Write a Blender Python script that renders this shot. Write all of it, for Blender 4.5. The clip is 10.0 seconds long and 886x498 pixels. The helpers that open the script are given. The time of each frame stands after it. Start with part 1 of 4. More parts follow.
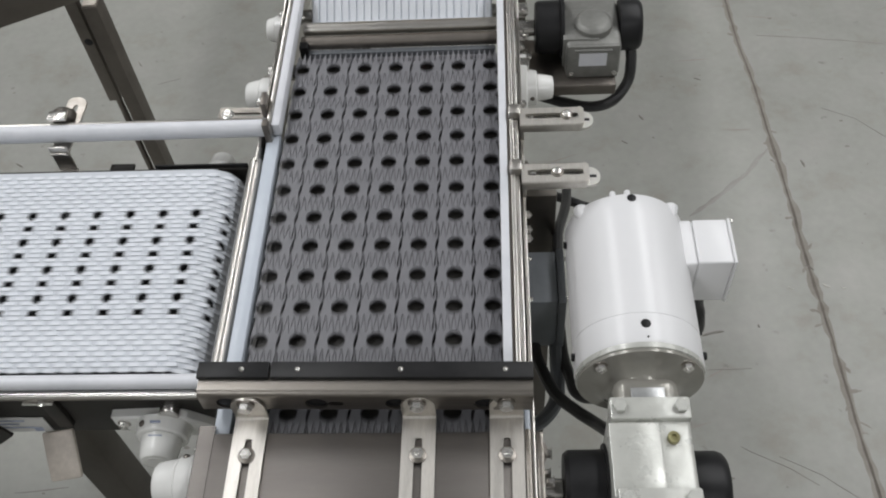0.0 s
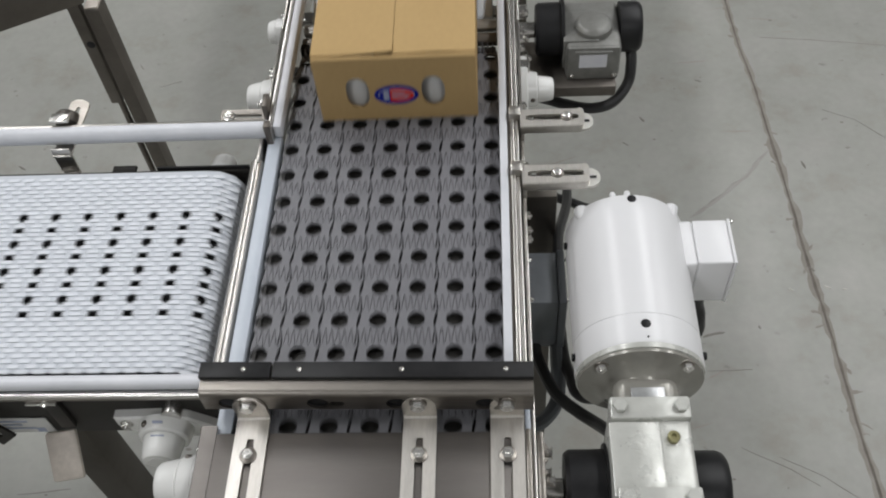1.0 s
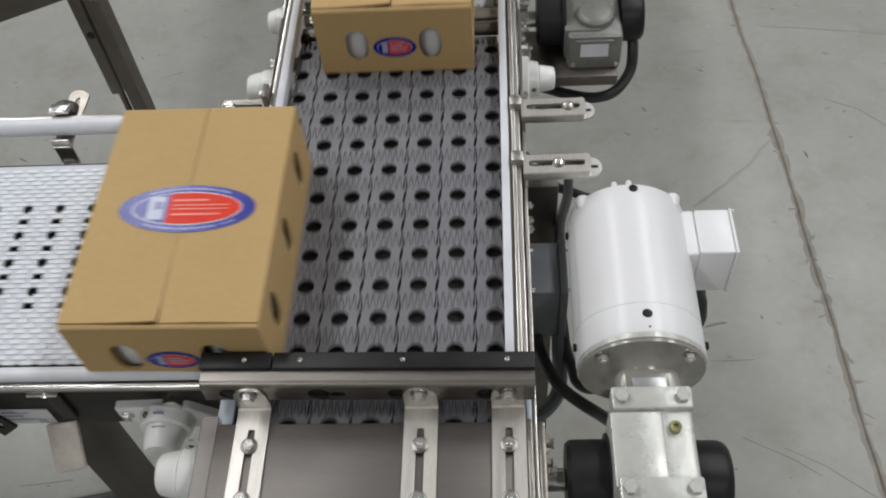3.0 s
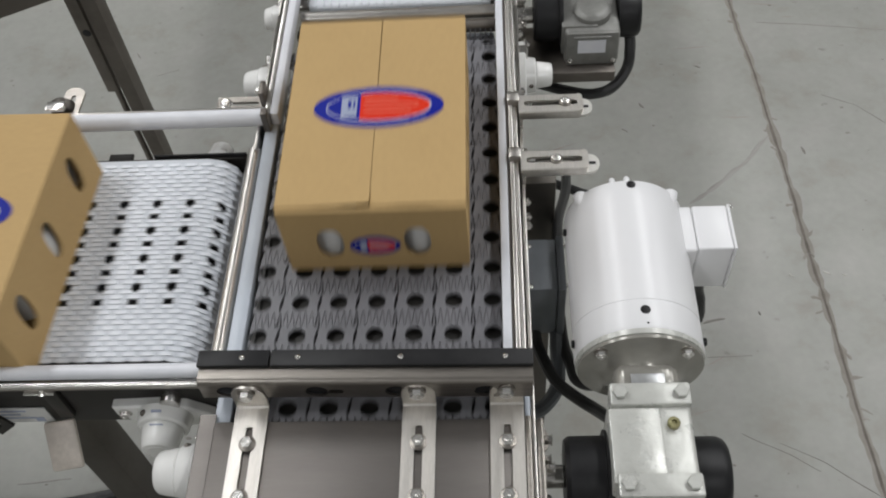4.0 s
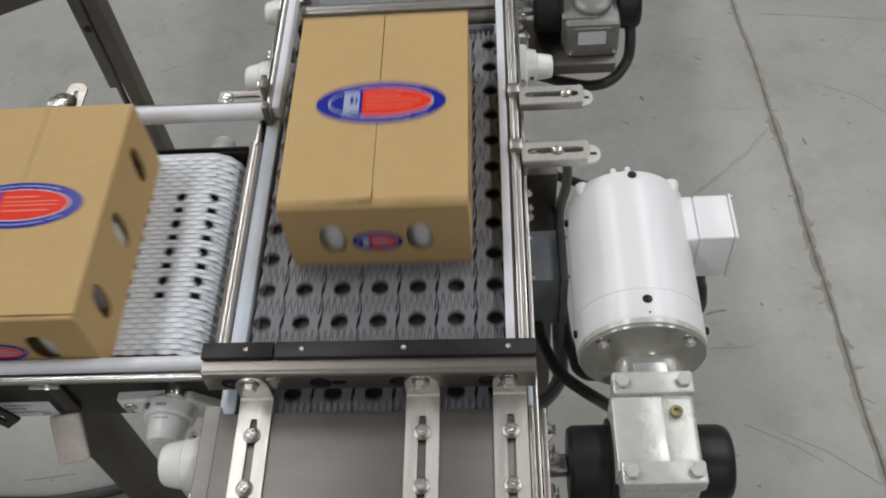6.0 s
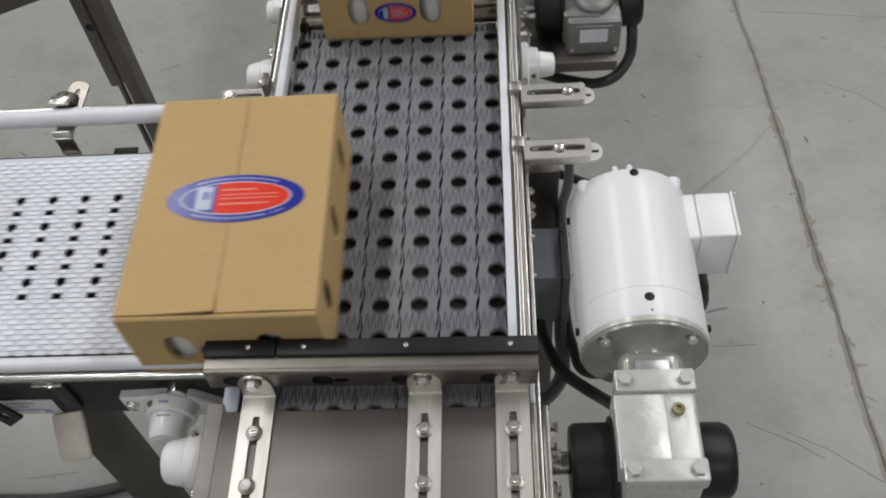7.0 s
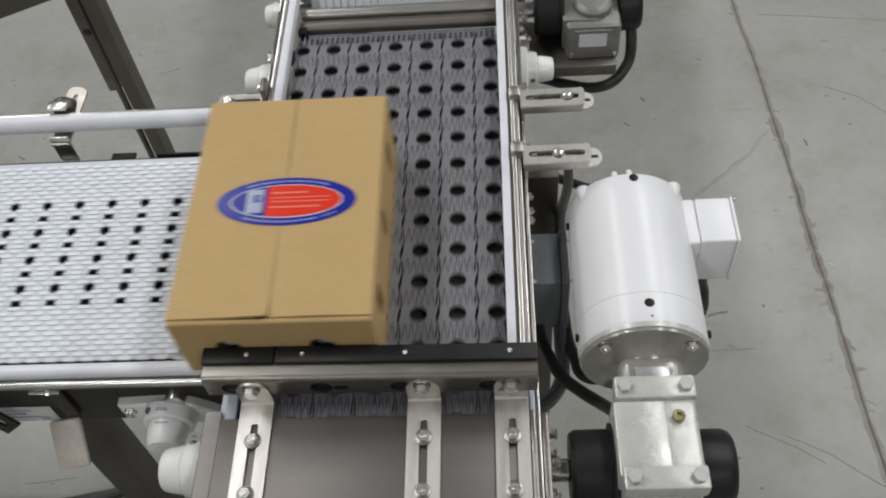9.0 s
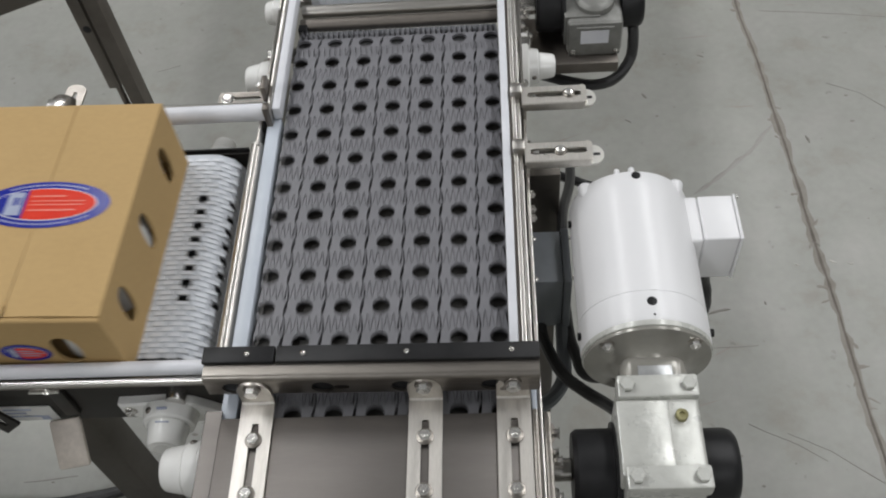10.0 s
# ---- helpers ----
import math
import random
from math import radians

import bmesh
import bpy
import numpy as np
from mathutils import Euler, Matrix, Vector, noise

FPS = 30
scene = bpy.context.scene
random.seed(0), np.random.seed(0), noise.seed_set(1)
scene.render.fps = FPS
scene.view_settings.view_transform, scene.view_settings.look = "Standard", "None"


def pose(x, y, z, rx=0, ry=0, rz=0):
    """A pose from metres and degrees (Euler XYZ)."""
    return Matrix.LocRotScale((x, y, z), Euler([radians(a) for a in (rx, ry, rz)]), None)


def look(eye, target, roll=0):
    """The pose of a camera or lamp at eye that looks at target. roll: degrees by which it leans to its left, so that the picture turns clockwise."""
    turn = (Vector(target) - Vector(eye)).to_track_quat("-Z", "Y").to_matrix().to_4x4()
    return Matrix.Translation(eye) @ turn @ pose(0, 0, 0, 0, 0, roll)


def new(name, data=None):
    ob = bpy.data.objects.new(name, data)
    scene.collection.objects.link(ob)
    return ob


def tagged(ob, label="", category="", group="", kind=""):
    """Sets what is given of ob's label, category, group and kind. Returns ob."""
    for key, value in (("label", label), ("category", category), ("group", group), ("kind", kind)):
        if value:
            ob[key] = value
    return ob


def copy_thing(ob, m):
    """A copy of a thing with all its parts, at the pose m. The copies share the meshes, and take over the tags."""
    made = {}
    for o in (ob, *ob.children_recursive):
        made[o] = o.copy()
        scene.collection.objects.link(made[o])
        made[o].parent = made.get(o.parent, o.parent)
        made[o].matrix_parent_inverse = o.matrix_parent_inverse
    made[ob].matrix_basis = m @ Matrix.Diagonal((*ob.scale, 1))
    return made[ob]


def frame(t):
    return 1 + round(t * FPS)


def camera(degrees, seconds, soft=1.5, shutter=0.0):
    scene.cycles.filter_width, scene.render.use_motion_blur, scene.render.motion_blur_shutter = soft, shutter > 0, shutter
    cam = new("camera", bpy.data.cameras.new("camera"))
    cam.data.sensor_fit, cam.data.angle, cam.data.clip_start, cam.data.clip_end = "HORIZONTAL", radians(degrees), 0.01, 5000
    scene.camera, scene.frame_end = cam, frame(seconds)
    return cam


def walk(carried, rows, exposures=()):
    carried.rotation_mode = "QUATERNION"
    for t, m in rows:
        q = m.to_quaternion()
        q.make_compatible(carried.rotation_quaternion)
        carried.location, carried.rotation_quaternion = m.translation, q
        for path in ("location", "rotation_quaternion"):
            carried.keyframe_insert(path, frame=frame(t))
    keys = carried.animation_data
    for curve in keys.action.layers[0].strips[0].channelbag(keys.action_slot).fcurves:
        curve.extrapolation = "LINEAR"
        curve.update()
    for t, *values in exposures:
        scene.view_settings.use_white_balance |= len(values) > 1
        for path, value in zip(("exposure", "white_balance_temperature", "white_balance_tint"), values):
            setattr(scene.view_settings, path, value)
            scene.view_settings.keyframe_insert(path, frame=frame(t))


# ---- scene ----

cam = camera(50.68, 10.0, soft=2.0, shutter=0.7)
walk(cam, [
    (0.0, look((0.1514, -0.4045, 1.8501), (0.0781, 0.3104, 0.889), -5.752)),
    (0.5, look((0.1514, -0.4077, 1.8526), (0.0779, 0.308, 0.8922), -5.73)),
    (1.0, look((0.1529, -0.4093, 1.8524), (0.0774, 0.3083, 0.8936), -5.948)),
    (1.5, look((0.1547, -0.413, 1.8517), (0.0776, 0.3049, 0.8932), -6.185)),
    (2.0, look((0.1541, -0.4115, 1.8503), (0.0754, 0.3046, 0.8905), -6.33)),
    (2.5, look((0.1544, -0.4094, 1.8501), (0.0751, 0.3018, 0.8868), -6.353)),
    (4.0, look((0.1537, -0.4077, 1.8468), (0.0784, 0.2982, 0.8793), -6.326)),
    (4.5, look((0.155, -0.4093, 1.8471), (0.0799, 0.2939, 0.8776), -6.531)),
    (5.0, look((0.1557, -0.4112, 1.8464), (0.0798, 0.2903, 0.8758), -6.723)),
    (5.5, look((0.1549, -0.413, 1.8471), (0.0778, 0.2886, 0.8767), -6.903)),
    (7.0, look((0.1525, -0.4153, 1.8466), (0.073, 0.2847, 0.8752), -7.127)),
    (7.5, look((0.1532, -0.4112, 1.845), (0.0737, 0.2868, 0.8721), -7.27)),
    (8.0, look((0.1508, -0.4082, 1.8454), (0.0723, 0.2854, 0.8693), -6.98)),
    (8.5, look((0.1523, -0.4071, 1.8459), (0.073, 0.2914, 0.8734), -7.044)),
    (9.0, look((0.1532, -0.4087, 1.8461), (0.0742, 0.2932, 0.876), -7.171)),
    (9.5, look((0.1526, -0.4073, 1.8444), (0.0728, 0.2958, 0.8753), -7.229)),
    (10.0, look((0.1519, -0.4038, 1.8424), (0.072, 0.2948, 0.87), -7.321)),
])

# ---- light: a bright hall with rows of ceiling lamps ----
world = bpy.data.worlds.new("hall_air")
world.use_nodes = True
world.node_tree.nodes["Background"].inputs[0].default_value = (0.8, 0.85, 0.9, 1)
world.node_tree.nodes["Background"].inputs[1].default_value = 0.05
scene.world = world
scene.view_settings.exposure = 0.0
LAMP_POWER = 77


def ceiling_lamp(x, y, length, width=0.6):
    data = bpy.data.lights.new("hall_lamp", "AREA")
    data.shape, data.size, data.size_y = "RECTANGLE", width, length
    data.energy, data.color = LAMP_POWER * length / 2.4, (0.985, 0.99, 1.0)
    ob = new("hall_lamp", data)
    ob.matrix_world = pose(x, y, 5.45)
    return ob


for lamp_x in (-6.2, -2.45, 2.7, 6.0):
    for lamp_y in (1.3, 4.5):
        ceiling_lamp(lamp_x, lamp_y, 2.4)
for lamp_x in (-2.45, 2.7):
    ceiling_lamp(lamp_x, -4.4, 2.4)


# ---- materials ----
def material(name, color, rough=0.5, metal=0.0, color2=None, scale=20.0, bump=0.0, bump_scale=200.0, stretch=(1, 1, 1),
             fine=None, rough2=None, coat=0.0, spec=0.5):
    m = bpy.data.materials.new(name)
    m.use_nodes = True
    nt = m.node_tree
    n, l = nt.nodes, nt.links
    b = n["Principled BSDF"]
    b.inputs["Base Color"].default_value = (*color, 1)
    b.inputs["Roughness"].default_value = rough
    b.inputs["Metallic"].default_value = metal
    b.inputs["Coat Weight"].default_value = coat
    b.inputs["Specular IOR Level"].default_value = spec
    tc = n.new("ShaderNodeTexCoord")
    mp = n.new("ShaderNodeMapping")
    mp.inputs["Scale"].default_value = stretch
    l.new(tc.outputs["Object"], mp.inputs["Vector"])
    n1 = n.new("ShaderNodeTexNoise")
    n1.inputs["Scale"].default_value = scale
    n1.inputs["Detail"].default_value = 6
    n1.inputs["Roughness"].default_value = 0.62
    l.new(mp.outputs["Vector"], n1.inputs["Vector"])
    n2 = n.new("ShaderNodeTexNoise")
    n2.inputs["Scale"].default_value = bump_scale
    n2.inputs["Detail"].default_value = 4
    l.new(mp.outputs["Vector"], n2.inputs["Vector"])
    if color2:
        ramp = n.new("ShaderNodeMapRange")
        ramp.inputs["From Min"].default_value, ramp.inputs["From Max"].default_value = 0.33, 0.67
        l.new(n1.outputs["Fac"], ramp.inputs["Value"])
        mix = n.new("ShaderNodeMix")
        mix.data_type = "RGBA"
        mix.inputs["A"].default_value, mix.inputs["B"].default_value = (*color, 1), (*color2, 1)
        l.new(ramp.outputs["Result"], mix.inputs["Factor"])
        out = mix.outputs["Result"]
        if fine:
            r2 = n.new("ShaderNodeMapRange")
            r2.inputs["From Min"].default_value, r2.inputs["From Max"].default_value = 0.3, 0.7
            r2.inputs["To Min"].default_value, r2.inputs["To Max"].default_value = 1 - fine, 1 + fine
            l.new(n2.outputs["Fac"], r2.inputs["Value"])
            mul = n.new("ShaderNodeVectorMath")
            mul.operation = "SCALE"
            l.new(out, mul.inputs[0])
            l.new(r2.outputs["Result"], mul.inputs["Scale"])
            out = mul.outputs["Vector"]
        l.new(out, b.inputs["Base Color"])
    if rough2 is not None:
        rr = n.new("ShaderNodeMapRange")
        rr.inputs["From Min"].default_value, rr.inputs["From Max"].default_value = 0.3, 0.7
        rr.inputs["To Min"].default_value, rr.inputs["To Max"].default_value = rough, rough2
        l.new(n1.outputs["Fac"], rr.inputs["Value"])
        l.new(rr.outputs["Result"], b.inputs["Roughness"])
    if bump:
        bp = n.new("ShaderNodeBump")
        bp.inputs["Strength"].default_value = bump
        bp.inputs["Distance"].default_value = 0.001
        l.new(n2.outputs["Fac"], bp.inputs["Height"])
        l.new(bp.outputs["Normal"], b.inputs["Normal"])
    return m


STEEL = material("brushed_stainless", (0.56, 0.54, 0.51), 0.3, 1.0, (0.48, 0.46, 0.43), 9, 0.12, 60, (1, 14, 14), 0.06, 0.42)
STEEL_Y = material("brushed_stainless_lengthwise", (0.58, 0.56, 0.53), 0.26, 1.0, (0.5, 0.48, 0.45), 9, 0.1, 60, (14, 1, 14), 0.06, 0.38)
BRIGHT = material("polished_steel", (0.72, 0.71, 0.69), 0.27, 1.0, (0.62, 0.6, 0.57), 30, 0.05, 200)
COVER = material("dull_brushed_cover", (0.182, 0.169, 0.158), 0.42, 1.0, (0.158, 0.146, 0.137), 3, 0.02, 60, (1, 5, 5), 0.02, 0.5)
SATIN = material("satin_stainless", (0.8, 0.785, 0.745), 0.42, 1.0, (0.72, 0.705, 0.665), 12, 0.05, 80, (14, 1, 14), 0.03, 0.52)
BAR = material("warm_brushed_stainless", (0.32, 0.296, 0.268), 0.3, 1.0, (0.26, 0.239, 0.216), 9, 0.1, 60, (1, 14, 14), 0.06, 0.44)
STRAP = material("matt_stainless_strap", (0.7, 0.67, 0.625), 0.34, 1.0, (0.62, 0.592, 0.55), 14, 0.06, 80, (8, 1, 8), 0.05, 0.5)
ZINC = material("bright_zinc_fastener", (0.85, 0.84, 0.81), 0.22, 0.8, (0.7, 0.69, 0.66), 60, 0.05, 200)
DULL = material("dull_steel_tube", (0.25, 0.228, 0.205), 0.4, 1.0, (0.175, 0.158, 0.142), 5, 0.03, 90, (1, 1, 1), 0.03, 0.52)
LEG = material("dark_square_tube", (0.13, 0.12, 0.108), 0.42, 1.0, (0.1, 0.092, 0.082), 5, 0.03, 90, (1, 1, 1), 0.03, 0.52)
# steel with the shade under the conveyors put into its colour
SHADED_STEEL = material("shaded_grey_steel", (0.027, 0.025, 0.022), 0.45, 0.3, (0.02, 0.018, 0.016), 8, 0.05, 90)
WORN = material("worn_pale_steel", (0.66, 0.6, 0.54), 0.4, 0.3, (0.52, 0.47, 0.42), 30, 0.1, 150, (1, 1, 1), 0.06, 0.6)
WHITE_RAIL = material("white_plastic_rail", (0.76, 0.77, 0.81), 0.38, 0, (0.64, 0.66, 0.70), 14, 0.05, 150)
BLUE_STRIP = material("bluish_wear_strip", (0.6, 0.65, 0.72), 0.35, 0, (0.54, 0.59, 0.66), 14, 0.05, 150)
WHITE_BELT = material("white_belt_plastic", (0.77, 0.80, 0.845), 0.4, 0, (0.71, 0.74, 0.79), 30, 0.05, 300)
# greyer copy of the belt white, with the shade between links in it
SHADED_WEB = material("shaded_belt_web", (0.6, 0.63, 0.675), 0.5, 0, (0.55, 0.58, 0.625), 30, 0.05, 300)
GREY_BELT = material("grey_belt_plastic", (0.2, 0.199, 0.214), 0.45, 0, (0.162, 0.162, 0.176), 26, 0.08, 400, fine=0.08)
# near-black: painted shade inside belts and holes, and one dark plate
DARK = material("shade_and_dark_plate", (0.012, 0.012, 0.014), 0.6, 0, (0.02, 0.02, 0.02), 20)
BLACK = material("black_plastic", (0.010, 0.010, 0.011), 0.42, 0, (0.017, 0.017, 0.018), 30, 0.1, 500, spec=0.28)
RUBBER = material("black_cable_rubber", (0.016, 0.016, 0.017), 0.42, 0, (0.03, 0.03, 0.03), 25, 0.08, 300)
WHITE_PAINT = material("white_gloss_paint", (0.835, 0.835, 0.845), 0.32, 0, (0.8, 0.8, 0.815), 5, 0.1, 45)
WHITE_CAP = material("white_bearing_plastic", (0.83, 0.83, 0.81), 0.24, 0, (0.78, 0.78, 0.76), 20, 0.05, 200)
GEAR = material("silver_grey_cast_paint", (0.6, 0.605, 0.57), 0.2, 0.2, (0.52, 0.525, 0.49), 22, 0.6, 90, fine=0.05, rough2=0.4)
GEAR_DARK = material("grey_cast_paint", (0.25, 0.25, 0.235), 0.34, 0.3, (0.2, 0.2, 0.188), 35, 0.4, 160, fine=0.06, rough2=0.5)
ADAPTER = material("motor_adapter_paint", (0.37, 0.36, 0.325), 0.2, 0.3, (0.31, 0.3, 0.27), 20, 0.2, 120)
GREY_BOX = material("grey_plastic_box", (0.16, 0.175, 0.19), 0.45, 0, (0.13, 0.142, 0.155), 20, 0.1, 300)
CARD = material("brown_cardboard", (0.515, 0.353, 0.163), 0.78, 0, (0.485, 0.33, 0.15), 6, 0.08, 160, (1, 1, 1), 0.03, spec=0.25)
LABEL_BLUE = material("blue_label_print", (0.014, 0.022, 0.26), 0.2, 0, (0.017, 0.027, 0.29), 40, spec=0.28)
LABEL_RED = material("red_label_print", (0.68, 0.034, 0.014), 0.3, 0, (0.7, 0.045, 0.02), 40, spec=0.1)
LABEL_WHITE = material("white_label_print", (0.78, 0.79, 0.83), 0.24, 0, (0.72, 0.73, 0.79), 40)
LABEL_PALE = material("pale_text_on_blue", (0.42, 0.44, 0.62), 0.22, 0, (0.36, 0.38, 0.56), 40)
LABEL_PINK = material("pale_text_on_red", (0.78, 0.24, 0.17), 0.25, 0, (0.74, 0.2, 0.14), 40)
LABEL_GREY = material("grey_label_print", (0.33, 0.37, 0.5), 0.24, 0, (0.38, 0.42, 0.54), 40)
CONTENT = material("white_bottles", (0.66, 0.66, 0.65), 0.4, 0, (0.6, 0.6, 0.59), 20)
BRASS = material("brass_plug", (0.34, 0.32, 0.17), 0.35, 0.7, (0.27, 0.25, 0.13), 60)
# pale colour of the reflection painted on the motor's neck
NECK_GLINT = material("painted_neck_glint", (0.55, 0.56, 0.56), 0.3, 0.5, (0.4, 0.41, 0.42), 60)
WALL = material("hall_wall_paint", (0.6, 0.6, 0.585), 0.7, 0, (0.55, 0.55, 0.535), 1.2, 0.1, 30)
ROOF = material("dark_roof_sheet", (0.17, 0.17, 0.168), 0.7, 0, (0.2, 0.2, 0.2), 1.2, 0.1, 30)


def concrete():
    m = material("sealed_concrete", (0.355, 0.354, 0.334), 0.38, 0, (0.318, 0.317, 0.297), 1.6, 0.08, 46, fine=0.035, rough2=0.55)
    nt = m.node_tree
    n, l = nt.nodes, nt.links
    b = n["Principled BSDF"]
    base = b.inputs["Base Color"].links[0].from_socket
    tc = [x for x in n if x.type == "TEX_COORD"][0]
    # dark specks and scuffs
    v = n.new("ShaderNodeTexNoise")
    v.inputs["Scale"].default_value, v.inputs["Detail"].default_value = 24, 3
    l.new(tc.outputs["Object"], v.inputs["Vector"])
    r = n.new("ShaderNodeMapRange")
    r.inputs["From Min"].default_value, r.inputs["From Max"].default_value = 0.69, 0.76
    r.inputs["To Max"].default_value = 0.5
    l.new(v.outputs["Fac"], r.inputs["Value"])
    mx = n.new("ShaderNodeMix")
    mx.data_type = "RGBA"
    l.new(base, mx.inputs["A"])
    mx.inputs["B"].default_value = (0.14, 0.13, 0.115, 1)
    l.new(r.outputs["Result"], mx.inputs["Factor"])
    # broad pale and grey clouds
    c = n.new("ShaderNodeTexNoise")
    c.inputs["Scale"].default_value, c.inputs["Detail"].default_value = 0.9, 8
    l.new(tc.outputs["Object"], c.inputs["Vector"])
    r2 = n.new("ShaderNodeMapRange")
    r2.inputs["From Min"].default_value, r2.inputs["From Max"].default_value = 0.3, 0.7
    r2.inputs["To Min"].default_value, r2.inputs["To Max"].default_value = 0.88, 1.12
    l.new(c.outputs["Fac"], r2.inputs["Value"])
    # hand-sized blotches, some brownish, some greenish
    k = n.new("ShaderNodeTexNoise")
    k.inputs["Scale"].default_value, k.inputs["Detail"].default_value, k.inputs["Roughness"].default_value = 7.5, 6, 0.62
    l.new(tc.outputs["Object"], k.inputs["Vector"])
    ramp = n.new("ShaderNodeValToRGB")
    ramp.color_ramp.elements[0].position, ramp.color_ramp.elements[0].color = 0.32, (0.86, 0.83, 0.77, 1)
    ramp.color_ramp.elements[1].position, ramp.color_ramp.elements[1].color = 0.66, (1.06, 1.05, 1.04, 1)
    mid = ramp.color_ramp.elements.new(0.46)
    mid.color = (0.97, 0.985, 0.955, 1)
    l.new(k.outputs["Fac"], ramp.inputs["Fac"])
    tint = n.new("ShaderNodeMix")
    tint.data_type, tint.blend_type = "RGBA", "MULTIPLY"
    tint.inputs["Factor"].default_value = 0.85
    l.new(mx.outputs["Result"], tint.inputs["A"])
    l.new(ramp.outputs["Color"], tint.inputs["B"])
    sc = n.new("ShaderNodeVectorMath")
    sc.operation = "SCALE"
    l.new(tint.outputs["Result"], sc.inputs[0])
    l.new(r2.outputs["Result"], sc.inputs["Scale"])
    l.new(sc.outputs["Vector"], b.inputs["Base Color"])
    return m


CONCRETE = concrete()
JOINT = material("stained_floor_joint", (0.19, 0.17, 0.146), 0.8, 0, (0.11, 0.098, 0.083), 9, 0.4, 200)
STAIN = material("brown_joint_stain", (0.225, 0.205, 0.176), 0.6, 0, (0.285, 0.268, 0.24), 22, 0.1, 200)
HAIRLINE = material("floor_hairline", (0.305, 0.29, 0.268), 0.55, 0, (0.34, 0.334, 0.314), 12)


# ---- mesh helpers ----
def finish(name, bm, mat, parent=None, label="", smooth=True, angle=32):
    bmesh.ops.recalc_face_normals(bm, faces=bm.faces)
    me = bpy.data.meshes.new(name)
    bm.to_mesh(me)
    bm.free()
    me.materials.append(mat)
    if smooth:
        for poly in me.polygons:
            poly.use_smooth = True
        me.set_sharp_from_angle(angle=radians(angle))
    ob = new(name, me)
    if parent:
        ob.parent = parent
    if label:
        ob["label"] = label
    return ob


def part(name, bm, mat, parent, label=""):
    """One mesh, drawn in world places, under a thing or a part."""
    where = root_of(parent)
    if where.length:
        bmesh.ops.translate(bm, verts=bm.verts, vec=-where)
    return finish(name, bm, mat, parent, label)


def root_of(ob):
    where = Vector((0, 0, 0))
    while ob:
        where += ob.location
        ob = ob.parent
    return where


def thing(name, x, y, z, label, category, group="", kind=""):
    ob = new(name)
    ob.empty_display_size = 0.05
    ob.location = (x, y, z)
    return tagged(ob, label, category, group, kind)


def add_box(bm, x0, x1, y0, y1, z0, z1, bevel=0.0, seg=2, turn=None):
    m = Matrix.Translation(((x0 + x1) / 2, (y0 + y1) / 2, (z0 + z1) / 2))
    if turn is not None:
        m = m @ turn
    m = m @ Matrix.Diagonal((x1 - x0, y1 - y0, z1 - z0, 1))
    verts = bmesh.ops.create_cube(bm, size=1, matrix=m)["verts"]
    if bevel:
        edges = list({e for v in verts for e in v.link_edges})
        bmesh.ops.bevel(bm, geom=edges, offset=bevel, segments=seg, profile=0.5, affect="EDGES", clamp_overlap=True)
    return bm


def cube(*args, **kw):
    return add_box(bmesh.new(), *args, **kw)


def add_turned(bm, p0, p1, profile, n=32, caps=True):
    """A turned solid along p0 to p1; profile: (share of the way, radius)."""
    p0, p1 = Vector(p0), Vector(p1)
    q = (p1 - p0).to_track_quat("Z", "Y").to_matrix()
    rings = []
    for s, r in profile:
        c = p0.lerp(p1, s)
        rings.append([bm.verts.new(c + q @ Vector((r * math.cos(math.tau * i / n), r * math.sin(math.tau * i / n), 0))) for i in range(n)])
    for a, b in zip(rings, rings[1:]):
        for i in range(n):
            bm.faces.new((a[i], a[(i + 1) % n], b[(i + 1) % n], b[i]))
    if caps:
        bm.faces.new(rings[0])
        bm.faces.new(rings[-1])
    return bm


def add_rod(bm, p0, p1, r, n=20, soft=0.12):
    length = (Vector(p1) - Vector(p0)).length
    e = min(0.3, r * soft / length) if length else 0
    return add_turned(bm, p0, p1, [(0, r * (1 - soft)), (e, r), (1 - e, r), (1, r * (1 - soft))], n)


def rod(*args, **kw):
    return add_rod(bmesh.new(), *args, **kw)


def turned(*args, **kw):
    return add_turned(bmesh.new(), *args, **kw)


def add_ring(bm, x0, x1, y0, y1, z0, z1, cx, cy, rx, ry, power=2.0, n=20, at=None, cut=0.0):
    """A flat plate with one rounded hole through it; at: turns the plate to its place."""
    angles = [math.tau * i / n for i in range(n)]
    for px, py in ((x0, y0), (x1, y0), (x1, y1), (x0, y1)):
        angles.append(math.atan2((py - cy) / ry, (px - cx) / rx) % math.tau)
    angles = sorted(set(round(a, 5) for a in angles))
    grid = []
    for a in angles:
        c, s = rx * math.cos(a), ry * math.sin(a)
        far = min(((x1 - cx) / c if c > 1e-9 else (x0 - cx) / c if c < -1e-9 else 1e9),
                  ((y1 - cy) / s if s > 1e-9 else (y0 - cy) / s if s < -1e-9 else 1e9))
        if cut:
            far = min(far, cut / (abs(c) / ((x1 - x0) / 2) + abs(s) / ((y1 - y0) / 2)))
        near = 1 / (abs(c / rx) ** power + abs(s / ry) ** power) ** (1 / power)
        spot = [Vector((cx + c * near, cy + s * near, z1)), Vector((cx + c * far, cy + s * far, z1)),
                Vector((cx + c * far, cy + s * far, z0)), Vector((cx + c * near, cy + s * near, z0))]
        grid.append([bm.verts.new(at @ p if at else p) for p in spot])
    for i, a in enumerate(grid):
        b = grid[(i + 1) % len(grid)]
        for k in range(4):
            bm.faces.new((a[k], b[k], b[(k + 1) % 4], a[(k + 1) % 4]))
    return bm


